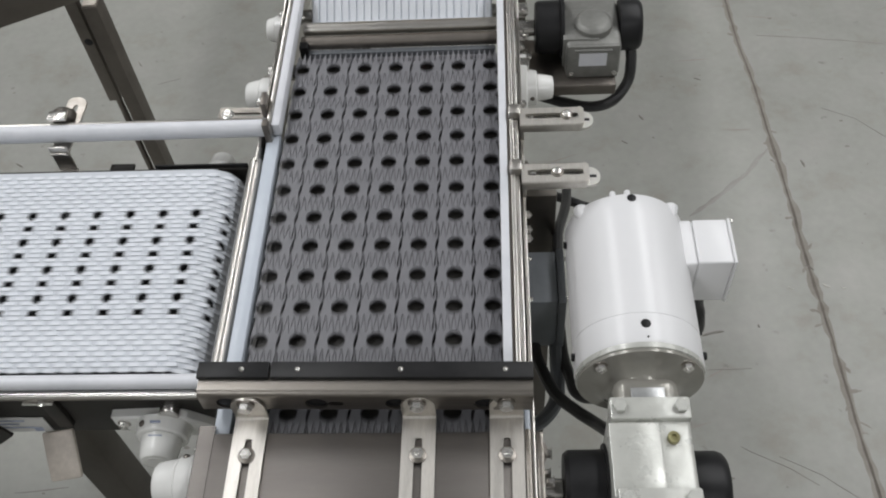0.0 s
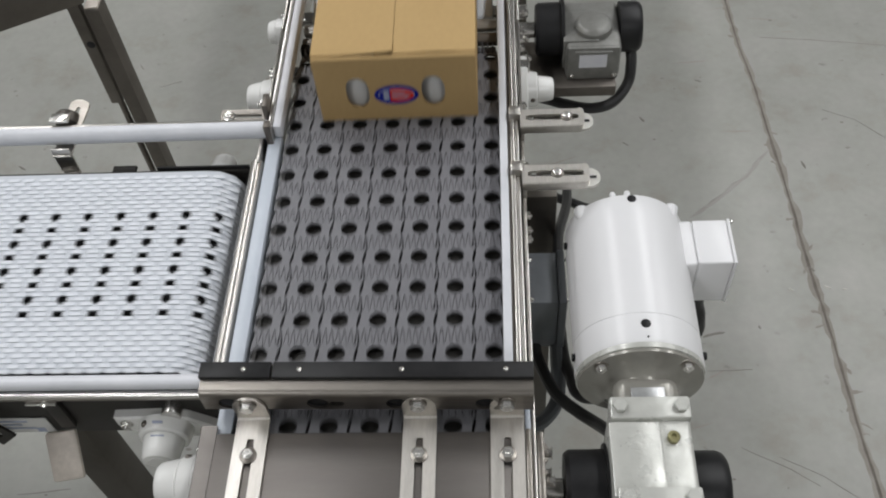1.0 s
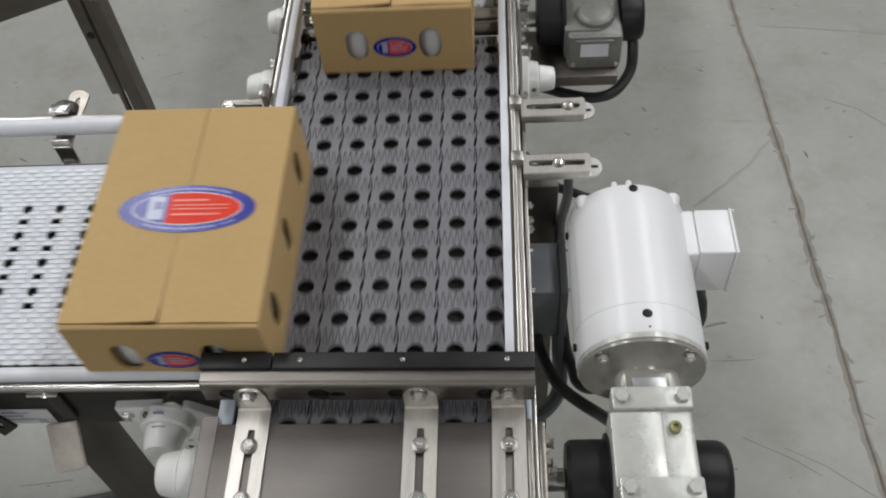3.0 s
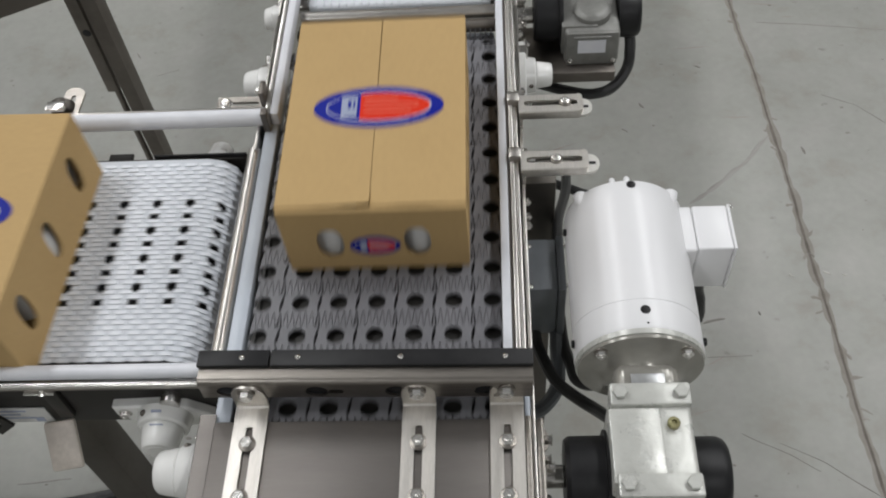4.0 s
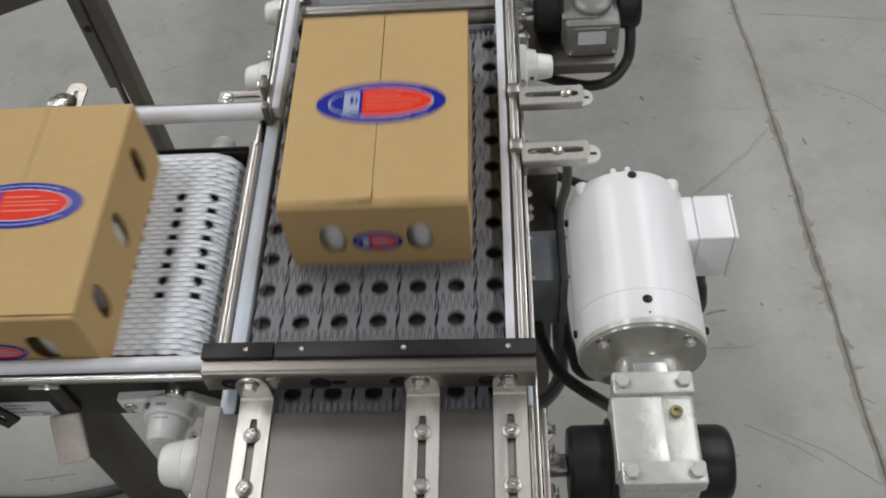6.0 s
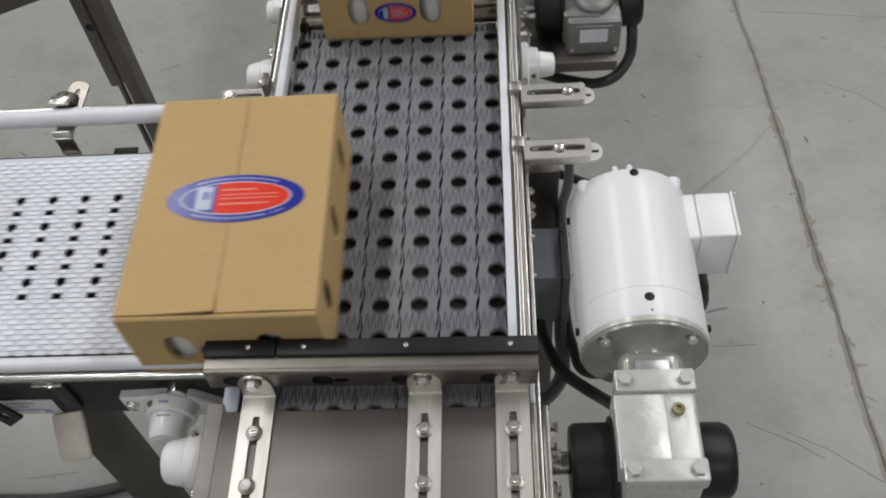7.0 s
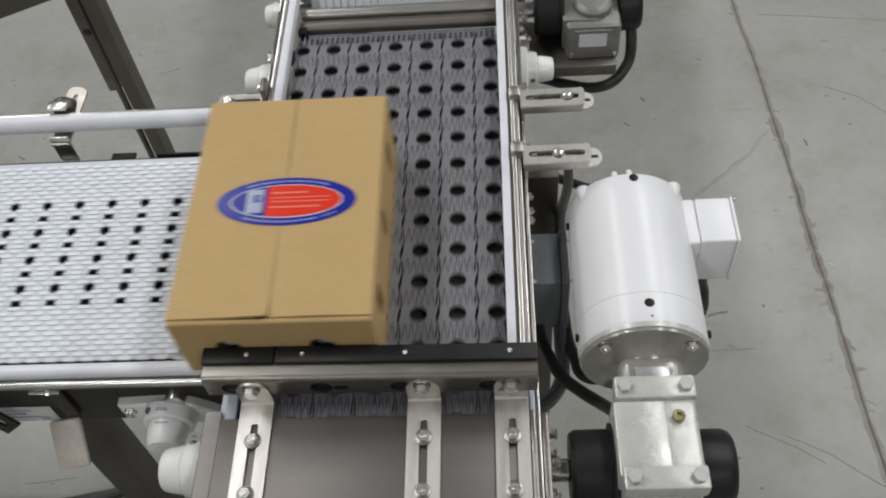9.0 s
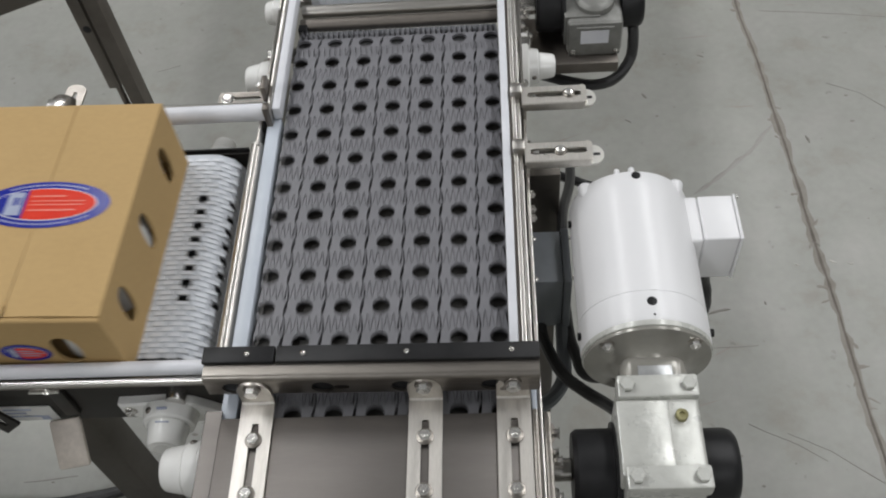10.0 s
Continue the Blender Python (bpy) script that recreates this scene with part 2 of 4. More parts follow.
def add_cable(bm, points, r, n=10, steps=8):
    """A round cable along a smooth curve through the points."""
    pts = [Vector(p) for p in points]
    pts = [2 * pts[0] - pts[1]] + pts + [2 * pts[-1] - pts[-2]]
    line = []
    for i in range(1, len(pts) - 2):
        a, b, c, d = pts[i - 1:i + 3]
        for k in range(steps):
            t = k / steps
            line.append(0.5 * (2 * b + (c - a) * t + (2 * a - 5 * b + 4 * c - d) * t * t + (3 * b - a - 3 * c + d) * t ** 3))
    line.append(pts[-2])
    rings = []
    for i, p in enumerate(line):
        way = (line[min(i + 1, len(line) - 1)] - line[max(i - 1, 0)]).normalized()
        side = way.cross(Vector((0.13, 0.2, 1))).normalized()
        up = side.cross(way)
        rings.append([bm.verts.new(p + r * (side * math.cos(math.tau * k / n) + up * math.sin(math.tau * k / n))) for k in range(n)])
    for a, b in zip(rings, rings[1:]):
        for k in range(n):
            bm.faces.new((a[k], a[(k + 1) % n], b[(k + 1) % n], b[k]))
    bm.faces.new(rings[0])
    bm.faces.new(rings[-1])
    return bm


def hex_bolt(name, place, way, r, parent, mat=BRIGHT, washer=1.5, height=0.8, label="", stub=True, ring=None):
    """A hexagon bolt head on a washer, looking along way."""
    bm = bmesh.new()
    p, w = Vector(place), Vector(way).normalized()
    disc = bmesh.new() if ring else bm
    if washer:
        add_turned(disc, p, p + w * r * 0.25, [(0, r * washer), (0.8, r * washer), (1, r * washer * 0.94)], 20)
    add_turned(bm, p + w * r * 0.25, p + w * r * (0.25 + height), [(0, r), (0.85, r), (1, r * 0.86)], 6)
    if stub:
        add_turned(bm, p + w * r * (0.25 + height), p + w * r * (0.6 + height), [(0, r * 0.5), (0.7, r * 0.5), (1, r * 0.36)], 12)
    bolt = part(name, bm, mat, parent, label)
    if ring:
        part("washer", disc, ring, bolt, "dull steel washer")
    return bolt


def dome_screw(name, place, way, r, parent, mat=BRIGHT):
    p, w = Vector(place), Vector(way).normalized()
    bm = turned(p, p + w * r * 0.7, [(0, r), (0.3, r * 0.97), (0.7, r * 0.75), (0.95, r * 0.42), (0.96, r * 0.4), (0.5, r * 0.34)], 16)
    return part(name, bm, mat, parent)


# ---- floor, walls and ceiling ----
HALL = (-9.0, 9.0, -7.0, 11.0, 6.0)


def build_hall():
    x0, x1, y0, y1, h = HALL
    tagged(finish("floor", cube(x0, x1, y0, y1, -0.2, 0), CONCRETE), "grey sealed concrete hall floor with stains", "floor", kind="structure")
    tagged(finish("wall_north", cube(x0, x1, y1, y1 + 0.2, 0, h), WALL), "plain pale painted hall wall", "wall", kind="structure")
    tagged(finish("wall_south", cube(x0, x1, y0 - 0.2, y0, 0, h), WALL), "plain pale painted hall wall", "wall", kind="structure")
    tagged(finish("wall_west", cube(x0 - 0.2, x0, y0, y1, 0, h), WALL), "plain pale painted hall wall", "wall", kind="structure")
    tagged(finish("wall_east", cube(x1, x1 + 0.2, y0, y1, 0, h), WALL), "plain pale painted hall wall", "wall", kind="structure")
    tagged(finish("ceiling", cube(x0, x1, y0, y1, h, h + 0.2), ROOF), "plain dark hall ceiling", "ceiling", kind="structure")


def floor_line(name, points, width, mat, label, seed, jitter=0.2, high=0.0012, rough=0.45):
    """A crooked crack or joint, filled a little proud of the floor."""
    rnd = random.Random(seed)
    bm = bmesh.new()
    pts = [Vector((*p, 0)) for p in points]
    line = []
    for a, b in zip(pts, pts[1:]):
        k = max(2, int((b - a).length / 0.02))
        for i in range(k):
            line.append(a.lerp(b, i / k))
    line.append(pts[-1])
    rows = []
    drift = 0.0
    for i, p in enumerate(line):
        way = (line[min(i + 1, len(line) - 1)] - line[max(i - 1, 0)]).normalized()
        side = Vector((-way.y, way.x, 0))
        drift = drift * 0.8 + rnd.uniform(-1, 1) * width * jitter
        w = width * rnd.uniform(1 - rough, 0.8 + rough) * (0.35 if i in (0, len(line) - 1) else 1)
        rows.append([bm.verts.new(p + side * (drift + o * w / 2) + Vector((0, 0, z))) for o, z in ((-1, 0.0), (-0.6, high), (0.6, high), (1, 0.0))])
    for a, b in zip(rows, rows[1:]):
        for k in range(3):
            bm.faces.new((a[k], a[k + 1], b[k + 1], b[k]))
    ob = finish(name, bm, mat)
    return tagged(ob, label, "floor crack", kind="structure")


build_hall()
JOINT_WAY = [(0.815, 3.2), (0.837, 1.882), (0.843, 1.693), (0.858, 1.518), (0.864, 1.346), (0.873, 1.149), (0.876, 0.988), (0.883, 0.823), (0.890, 0.701), (0.894, 0.573), (0.896, 0.48), (0.901, 0.368), (0.94, -0.6)]
floor_line("trim_stain", JOINT_WAY, 0.023, STAIN, "brown stain along the floor joint", 3, 0.12, 0.0003, 0.5)
floor_line("trim_joint", JOINT_WAY, 0.0080, JOINT, "crooked dark joint across the concrete floor", 3, 0.12, 0.0007)
floor_line("trim_crack", [(0.855, 1.28), (0.78, 1.19), (0.7, 1.12), (0.62, 1.06)], 0.011, HAIRLINE, "faint hairline crack in the concrete floor", 4)
floor_line("trim_crack", [(0.9, 1.72), (1.05, 1.7), (1.3, 1.66)], 0.0028, HAIRLINE, "faint hairline crack in the concrete floor", 5)
floor_line("trim_crack", [(1.02, 1.42), (1.1, 1.38), (1.16, 1.31)], 0.0028, HAIRLINE, "faint hairline crack in the concrete floor", 6)
floor_line("trim_crack", [(0.72, 0.42), (0.8, 0.38), (0.9, 0.3)], 0.0028, HAIRLINE, "faint hairline crack in the concrete floor", 7)


SCRATCH = material("dark_floor_scuff", (0.17, 0.155, 0.135), 0.7, 0, (0.26, 0.25, 0.23), 30)
CHIP = material("pale_floor_chip", (0.55, 0.54, 0.5), 0.7, 0, (0.48, 0.47, 0.44), 30)
for i, way in enumerate((((0.604, 0.711), (0.63, 0.72), (0.655, 0.722)), ((0.93, 1.237), (0.936, 1.212)), ((0.732, 0.741), (0.738, 0.733)),
                         ((0.479, 1.318), (0.492, 1.306)), ((0.533, 1.411), (0.546, 1.395)), ((-1.171, 1.291), (-1.15, 1.274)),
                         ((-0.917, 1.689), (-0.9, 1.668)), ((0.872, 0.904), (0.889, 0.89)),
                         ((1.0, 0.62), (1.012, 0.6)), ((0.7, 1.55), (0.716, 1.54)), ((1.07, 0.95), (1.09, 0.94)))):
    floor_line("trim_scuff", way, (0.006, 0.008, 0.005, 0.006)[i % 4], SCRATCH, "small dark scuff on the concrete floor", 20 + i, 0.3)
for i, way in enumerate((((0.821, 0.843), (0.832, 0.836)), ((0.9, 0.849), (0.917, 0.841)), ((0.94, 0.838), (0.952, 0.837)))):
    floor_line("trim_chip", way, 0.006, CHIP, "small pale chip in the concrete floor", 40 + i, 0.3)
for i, way in enumerate((((0.601, 0.625), (0.65, 0.627), (0.7, 0.628)), ((0.645, 0.443), (0.739, 0.393), (0.788, 0.356)), ((-0.836, 1.588), (-0.773, 1.61)), ((-0.89, 0.345), (-0.84, 0.349), (-0.775, 0.357)))):
    floor_line("trim_crack", way, 0.0028, HAIRLINE, "faint hairline crack in the concrete floor", 50 + i)


def frayed_joint():
    """Short broken edges and chips along the joint."""
    rnd = random.Random(71)
    for k in range(16):
        a, b = rnd.choice(list(zip(JOINT_WAY, JOINT_WAY[1:]))[1:])
        f = rnd.random()
        x, y = a[0] + (b[0] - a[0]) * f, a[1] + (b[1] - a[1]) * f
        side, drop = rnd.choice((-1, 1)) * rnd.uniform(0.012, 0.03), rnd.uniform(-0.03, 0.03)
        floor_line("trim_chip", [(x, y), (x + side * 0.6, y + drop * 0.5), (x + side, y + drop)], 0.007, STAIN,
                   "brown broken edge of the floor joint", 80 + k, 0.25, 0.0005, 0.7)


def floor_marks(name, mat, label, seed, count, make):
    """Small marks strewn over the floor, one mesh."""
    rnd = random.Random(seed)
    bm = bmesh.new()
    for _ in range(count):
        x, y = rnd.uniform(-1.6, 1.8), rnd.uniform(-0.3, 2.9)
        bm.faces.new([bm.verts.new((x + dx, y + dy, 0.0007)) for dx, dy in make(rnd)])
    tagged(finish(name, bm, mat, smooth=False), label, "floor marks", kind="stuff")


def speck(rnd):
    size, n, long = rnd.uniform(0.0012, 0.0042), rnd.randint(5, 8), rnd.uniform(1, 2.2)
    return [(long * size * rnd.uniform(0.6, 1.1) * math.cos(math.tau * i / n), size * rnd.uniform(0.6, 1.1) * math.sin(math.tau * i / n)) for i in range(n)]


def scratch(rnd):
    size, way, wide = rnd.uniform(0.012, 0.06), rnd.uniform(-0.9, 0.5), rnd.uniform(0.0008, 0.002)
    c, d = math.cos(way), math.sin(way)
    return [(u * size * c - v * wide * d, u * size * d + v * wide * c) for u, v in ((-1, 0), (-0.2, -1), (0.5, -0.6), (1, 0.2), (0.3, 0.8), (-0.4, 0.7))]


RUST_MARK = material("reddish_floor_scratch", (0.285, 0.235, 0.21), 0.7, 0, (0.33, 0.305, 0.282), 18)
frayed_joint()
floor_marks("floor_specks", SCRATCH, "small dark specks on the concrete floor", 91, 170, speck)
floor_marks("floor_scratches", RUST_MARK, "faint reddish scratches on the concrete floor", 92, 60, scratch)


# ---- belts: hinged modules that run round their end shafts ----
BELT_Z, SIDE_Z = 0.900, 0.885
GREY_PITCH, GREY_R, GREY_N = 0.0472, 0.030, 34
SIDE_PITCH, SIDE_R, SIDE_N = 0.022825, 0.043, 224
FEED_PITCH, FEED_R, FEED_N = 0.06, 0.035, 107
GREY_L = (GREY_N * GREY_PITCH - math.tau * GREY_R) / 2
SIDE_L = (SIDE_N * SIDE_PITCH - math.tau * SIDE_R) / 2
FEED_L = (FEED_N * FEED_PITCH - math.tau * FEED_R) / 2
GREY_FAR, SIDE_START, FEED_NEAR = 0.669, -0.253, 0.805
GREY_NEAR, SIDE_END, FEED_FAR = GREY_FAR - GREY_L, SIDE_START - SIDE_L, FEED_NEAR + FEED_L


def closed_loop(bm, points):
    verts = [bm.verts.new((x, y, 0)) for x, y in points]
    return [bm.edges.new((verts[i], verts[(i + 1) % len(verts)])) for i in range(len(verts))]


def grey_module():
    """One moulded row of the grey belt: round openings, slits between the cells, tapered hinge fingers."""
    bm = bmesh.new()
    cell, base, reach, step = 0.0467, 0.0127, 0.0338, 0.0467 / 6
    low, high = -0.1500, 0.1520
    edge = []
    for side in (-1, 1):
        row = []
        for k in range(-24, 25):
            # a narrow finger runs between the cells, so that their slits go on
            x = 0.0009 + cell / 2 + step * (k if side > 0 else k + 0.5)
            thin = side > 0 and k % 6 == 0
            wide, tip = (0.0010, 0.0003) if thin else (0.0029, 0.0003)
            if low + 0.003 < x < high - 0.003:
                row += [(x - wide, side * base), (x - tip, side * reach), (x + tip, side * reach), (x + wide, side * base)]
        row = [(low, side * base)] + row + [(high, side * base)]
        edge += row if side < 0 else row[::-1]
    edges = closed_loop(bm, edge)
    for k in range(7):
        cx = 0.0009 + (k - 3) * cell
        edges += closed_loop(bm, [(cx + 0.0110 * math.cos(math.tau * i / 22), 0.0108 * math.sin(math.tau * i / 22)) for i in range(22)])
        if k < 6:
            # lens-shaped slit, a little aslant
            ring = []
            for i in range(14):
                a = math.tau * i / 14
                y = 0.0118 * math.sin(a)
                ring.append((cx + cell / 2 + 0.0020 * math.cos(a) + 0.13 * y, y))
            edges += closed_loop(bm, ring)
    bmesh.ops.triangle_fill(bm, use_beauty=True, edges=edges)
    up = [f for f in bm.faces]
    low_side = bmesh.ops.extrude_face_region(bm, geom=up)["geom"]
    fallen = [v for v in low_side if isinstance(v, bmesh.types.BMVert)]
    bmesh.ops.translate(bm, verts=fallen, vec=(0, 0, -0.0042))
    for v in bm.verts:
        if abs(v.co.y) > 0.025:
            v.co.z -= 0.0009
    return bm


def side_module(holes):
    """One row of the white belt: short raised links, laid like bricks; every second row has eight square openings."""
    bm = bmesh.new()
    y0, y1, half = 0.140, 0.462, SIDE_PITCH / 2
    spots = [0.2240 + k * 0.02271 for k in range(8)]
    link = 0.00757
    count = int((y1 - y0) / link)
    for i in range(count):
        y = 0.2240 + (i - 11) * link
        if y < y0 or y > y1:
            continue
        near = min(abs(y - s) for s in spots)
        shift = half if i % 2 and near > 0.003 else 0.0
        if holes and near < 0.003:
            add_box(bm, -half * 0.95, -0.0071, y - 0.0027, y + 0.0027, -0.0028, 0)
            add_box(bm, 0.0071, half * 0.95, y - 0.0027, y + 0.0027, -0.0028, 0)
        else:
            add_box(bm, -half * 0.66 + shift, half * 0.66 + shift, y - 0.0026, y + 0.0026, -0.0028, 0)
    # the lower web between the links
    if holes:
        add_box(bm, -half, -0.0071, y0, y1, -0.0034, -0.0017)
        add_box(bm, 0.0071, half, y0, y1, -0.0034, -0.0017)
        edges = [y0] + [v for s in spots for v in (s - 0.0071, s + 0.0071)] + [y1]
        for a, b in zip(edges[::2], edges[1::2]):
            add_box(bm, -0.0071, 0.0071, a, b, -0.0034, -0.0017)
    else:
        add_box(bm, -half, half, y0, y1, -0.0034, -0.0017)
    return bm


def feed_module():
    """One row of the upstream white belt: a ribbed profile, drawn out along the way of travel."""
    bm = bmesh.new()
    half = FEED_PITCH * 0.485
    line = [(-0.1435, -0.009), (-0.1435, -0.003)]
    for i in range(24):
        x = -0.137 + i * 0.012
        line += [(x - 0.0049, -0.003), (x - 0.0045, 0), (x + 0.0045, 0), (x + 0.0049, -0.003)]
    line += [(0.1455, -0.003), (0.1455, -0.009)]
    ends = [[bm.verts.new((x, y, z)) for x, z in line] for y in (-half, half)]
    for i in range(len(line)):
        j = (i + 1) % len(line)
        bm.faces.new((ends[0][i], ends[0][j], ends[1][j], ends[1][i]))
    for side in ends:
        bm.faces.new(side)
    return bm


# distance run by each belt, second by second
GREY_RUN = [(0, 0), (0.5, 0.1759), (1, 0.3482), (1.5, 0.5381), (2, 0.7152), (2.5, 0.8882), (4, 1.4257), (5, 1.7727), (5.5, 1.9455),
            (7, 2.485), (7.5, 2.6552), (8, 2.8508), (9, 3.1976), (9.5, 3.3723), (10, 3.5633)]
SIDE_RUN = [(0, -0.004), (0.5, 0.163), (1, 0.3322), (1.5, 0.471), (2, 0.6364), (2.5, 0.8074), (4, 1.2812), (4.5, 1.4486), (5, 1.6164),
            (7, 2.2558), (8, 2.5652), (8.5, 2.7164), (9, 2.8544), (9.5, 3.0219), (10, 3.1849)]


def run(table, t):
    return float(np.interp(t, [a for a, _ in table], [b for _, b in table]))


def loop(s, length, r):
    """Way along the top, drop and turn of a point at s on a belt loop."""
    s %= 2 * length + math.tau * r
    if s < length:
        return s, 0.0, 0.0
    s -= length
    if s < math.pi * r:
        return length + r * math.sin(s / r), r * math.cos(s / r) - r, s / r
    s -= math.pi * r
    if s < length:
        return length - s, -2 * r, math.pi
    s -= length
    return -r * math.sin(s / r), -r - r * math.cos(s / r), math.pi + s / r


def link(s, pitch, length, r):
    """Middle and slope of a module whose two hinges ride the loop."""
    u0, z0, _ = loop(s - pitch / 2, length, r)
    u1, z1, _ = loop(s + pitch / 2, length, r)
    return (u0 + u1) / 2, (z0 + z1) / 2, -math.atan2(z1 - z0, u1 - u0)


def grey_pose(s):
    u, z, turn = link(s, GREY_PITCH, GREY_L, GREY_R)
    if z > -GREY_R:
        # the belt sinks a little towards its end shafts
        z -= 0.0055 * min(1, max(0, (u - 0.632) / 0.05)) + 0.004 * min(1, max(0, (0.03 - u) / 0.04))
    return Matrix.Translation((0, GREY_FAR - u, BELT_Z + z)) @ Matrix.Rotation(turn, 4, "X")


def feed_pose(s):
    u, z, turn = link(s, FEED_PITCH, FEED_L, FEED_R)
    return Matrix.Translation((0, FEED_FAR - u, BELT_Z + z)) @ Matrix.Rotation(turn, 4, "X")


def side_pose(s):
    u, z, turn = link(s, SIDE_PITCH, SIDE_L, SIDE_R)
    return Matrix.Translation((SIDE_START - u, 0, SIDE_Z + z)) @ Matrix.Rotation(-turn, 4, "Y")


MOVING = []


def belt(root, name, meshes, count, pitch, first, place, table):
    """Modules of one belt under their conveyor; their motion is keyed at the end."""
    for k in range(count):
        ob = new(name, meshes[k % len(meshes)])
        ob.parent = root
        MOVING.append((ob, [(i / 10, place(first + k * pitch + run(table, i / 10))) for i in range(101)]))


def mesh_of(name, bm, mat):
    ob = finish(name, bm, mat)
    me = ob.data
    bpy.data.objects.remove(ob)
    return me


# ---- main conveyor ----
def leg(name, x, y, z, root, size=0.042):
    bm = cube(x - size / 2, x + size / 2, y - size / 2, y + size / 2, 0.03, z, bevel=0.003)
    ob = part(name, bm, LEG, root)
    part("foot", turned((x, y, 0), (x, y, 0.04), [(0, 0.035), (0.25, 0.035), (0.4, 0.012), (1, 0.01)], 20), DULL, ob)


main = thing("belt_conveyor", 0, 0, 0, "stainless steel conveyor with a grey perforated plastic belt", "conveyor")
belt(main, "belt_module", [mesh_of("belt_module", grey_module(), GREY_BELT)], GREY_N, GREY_PITCH, GREY_FAR - 0.1692, grey_pose, GREY_RUN)
# added dark sheet that gives the belt openings their shade
part("shade_bed", cube(-0.1515, 0.1515, GREY_NEAR + 0.02, GREY_FAR - 0.01, 0.872, 0.8885, bevel=0.002), SHADED_STEEL, main)
part("side_plate", cube(0.1815, 0.186, -0.25, 0.74, 0.80, 0.902, bevel=0.001), STEEL_Y, main)
part("side_plate", cube(-0.186, -0.1815, 0.46, 0.74, 0.80, 0.902, bevel=0.001), STEEL_Y, main)
part("side_plate", cube(-0.184, -0.1795, -0.25, 0.46, 0.79, 0.868, bevel=0.001), STEEL_Y, main)
part("cross_pan", cube(-0.179, 0.181, -0.2, 0.7, 0.786, 0.79), DULL, main)
for shaft_y in (GREY_NEAR, GREY_FAR):
    part("drive_shaft", rod((-0.2, shaft_y, BELT_Z - GREY_R), (0.2, shaft_y, BELT_Z - GREY_R), 0.012), BRIGHT, main)
    # full-width drum, coloured dark so openings stay shaded round the ends
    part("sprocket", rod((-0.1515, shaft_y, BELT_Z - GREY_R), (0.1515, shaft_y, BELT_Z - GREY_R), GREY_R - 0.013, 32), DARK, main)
for lx, ly in ((0.2085, 0.43), (0.2085, -0.15), (-0.16, -0.15)):
    leg("leg", lx, ly, 0.872 if lx > 0 else 0.78, main)
for by in (0.595, 0.565, 0.475, 0.385, 0.36, 0.345):
    hex_bolt("bolt", (0.186, by, 0.862), (1, 0, 0), 0.006, main, washer=1.4)
for by in (0.72, 0.735, 0.70):
    hex_bolt("bolt", (0.186, by, 0.88), (1, 0, 0), 0.006, main, washer=1.4)
# flush wear strip and its steel transfer rod beside the side belt
part("wear_strip", cube(-0.1745, -0.1560, 0.046, 0.512, 0.876, 0.9005, bevel=0.002), BLUE_STRIP, main, "pale bluish plastic strip")
part("transfer_rod", rod((-0.1868, 0.10, 0.8905), (-0.1868, 0.468, 0.8905), 0.0092, 24), STEEL_Y, main, "bright steel rod")
part("wear_strip", cube(0.1745, 0.1812, 0.05, 0.112, 0.87, 0.9005, bevel=0.002), BLUE_STRIP, main, "pale bluish plastic strip")
# guide rails
part("guide_rail", cube(0.1525, 0.1632, 0.113, 1.6, 0.9015, 0.925, bevel=0.002), WHITE_RAIL, main, "white plastic guide rail")
part("rail_channel", cube(0.1634, 0.1668, 0.113, 1.6, 0.895, 0.921, bevel=0.0008), DULL, main)
part("rail_channel", cube(0.1672, 0.1725, 0.113, 1.6, 0.895, 0.926, bevel=0.001), STEEL_Y, main)
part("rail_channel", cube(0.1735, 0.1785, 0.113, 1.6, 0.892, 0.922, bevel=0.001), STEEL_Y, main)
part("guide_rail", cube(-0.165, -0.1525, 0.505, 1.6, 0.9015, 0.924, bevel=0.003), WHITE_RAIL, main, "white plastic guide rail")
part("rail_channel", cube(-0.171, -0.1652, 0.497, 1.6, 0.895, 0.926, bevel=0.001), STEEL_Y, main)
# end cover
bm = cube(-0.1705, 0.1735, -0.25, 0.0465, 0.903, 0.9065, bevel=0.001)
part("end_cover", bm, COVER, main, "brushed stainless cover plate")
# folded side of the cover: a flat lip with its edge turned down
fold = [(-0.1707, 0.9062), (-0.1880, 0.9062), (-0.1886, 0.9061), (-0.1895, 0.9052), (-0.1895, 0.84), (-0.1868, 0.84), (-0.1868, 0.9034), (-0.1707, 0.9034)]
bm = bmesh.new()
ends = [[bm.verts.new((x, y, z)) for x, z in fold] for y in (-0.25, 0.056)]
for k in range(len(fold)):
    bm.faces.new((ends[0][k], ends[0][(k + 1) % 8], ends[1][(k + 1) % 8], ends[1][k]))
for rim in ends:
    bm.faces.new(rim)
part("cover_side", bm, COVER, main, "folded stainless edge")
bm = cube(0.1745, 0.181, -0.25, 0.05, 0.86, 0.9075, bevel=0.002)
add_box(bm, 0.187, 0.1945, -0.25, 0.048, 0.80, 0.904, bevel=0.0015)
part("edge_channel", bm, BAR, main)


# ---- stop bar across the belt ----
stop = thing("stop_bar", 0, 0.09, 0.915, "stainless angle bar with black plastic facing, bolted across the belt", "stop bar")


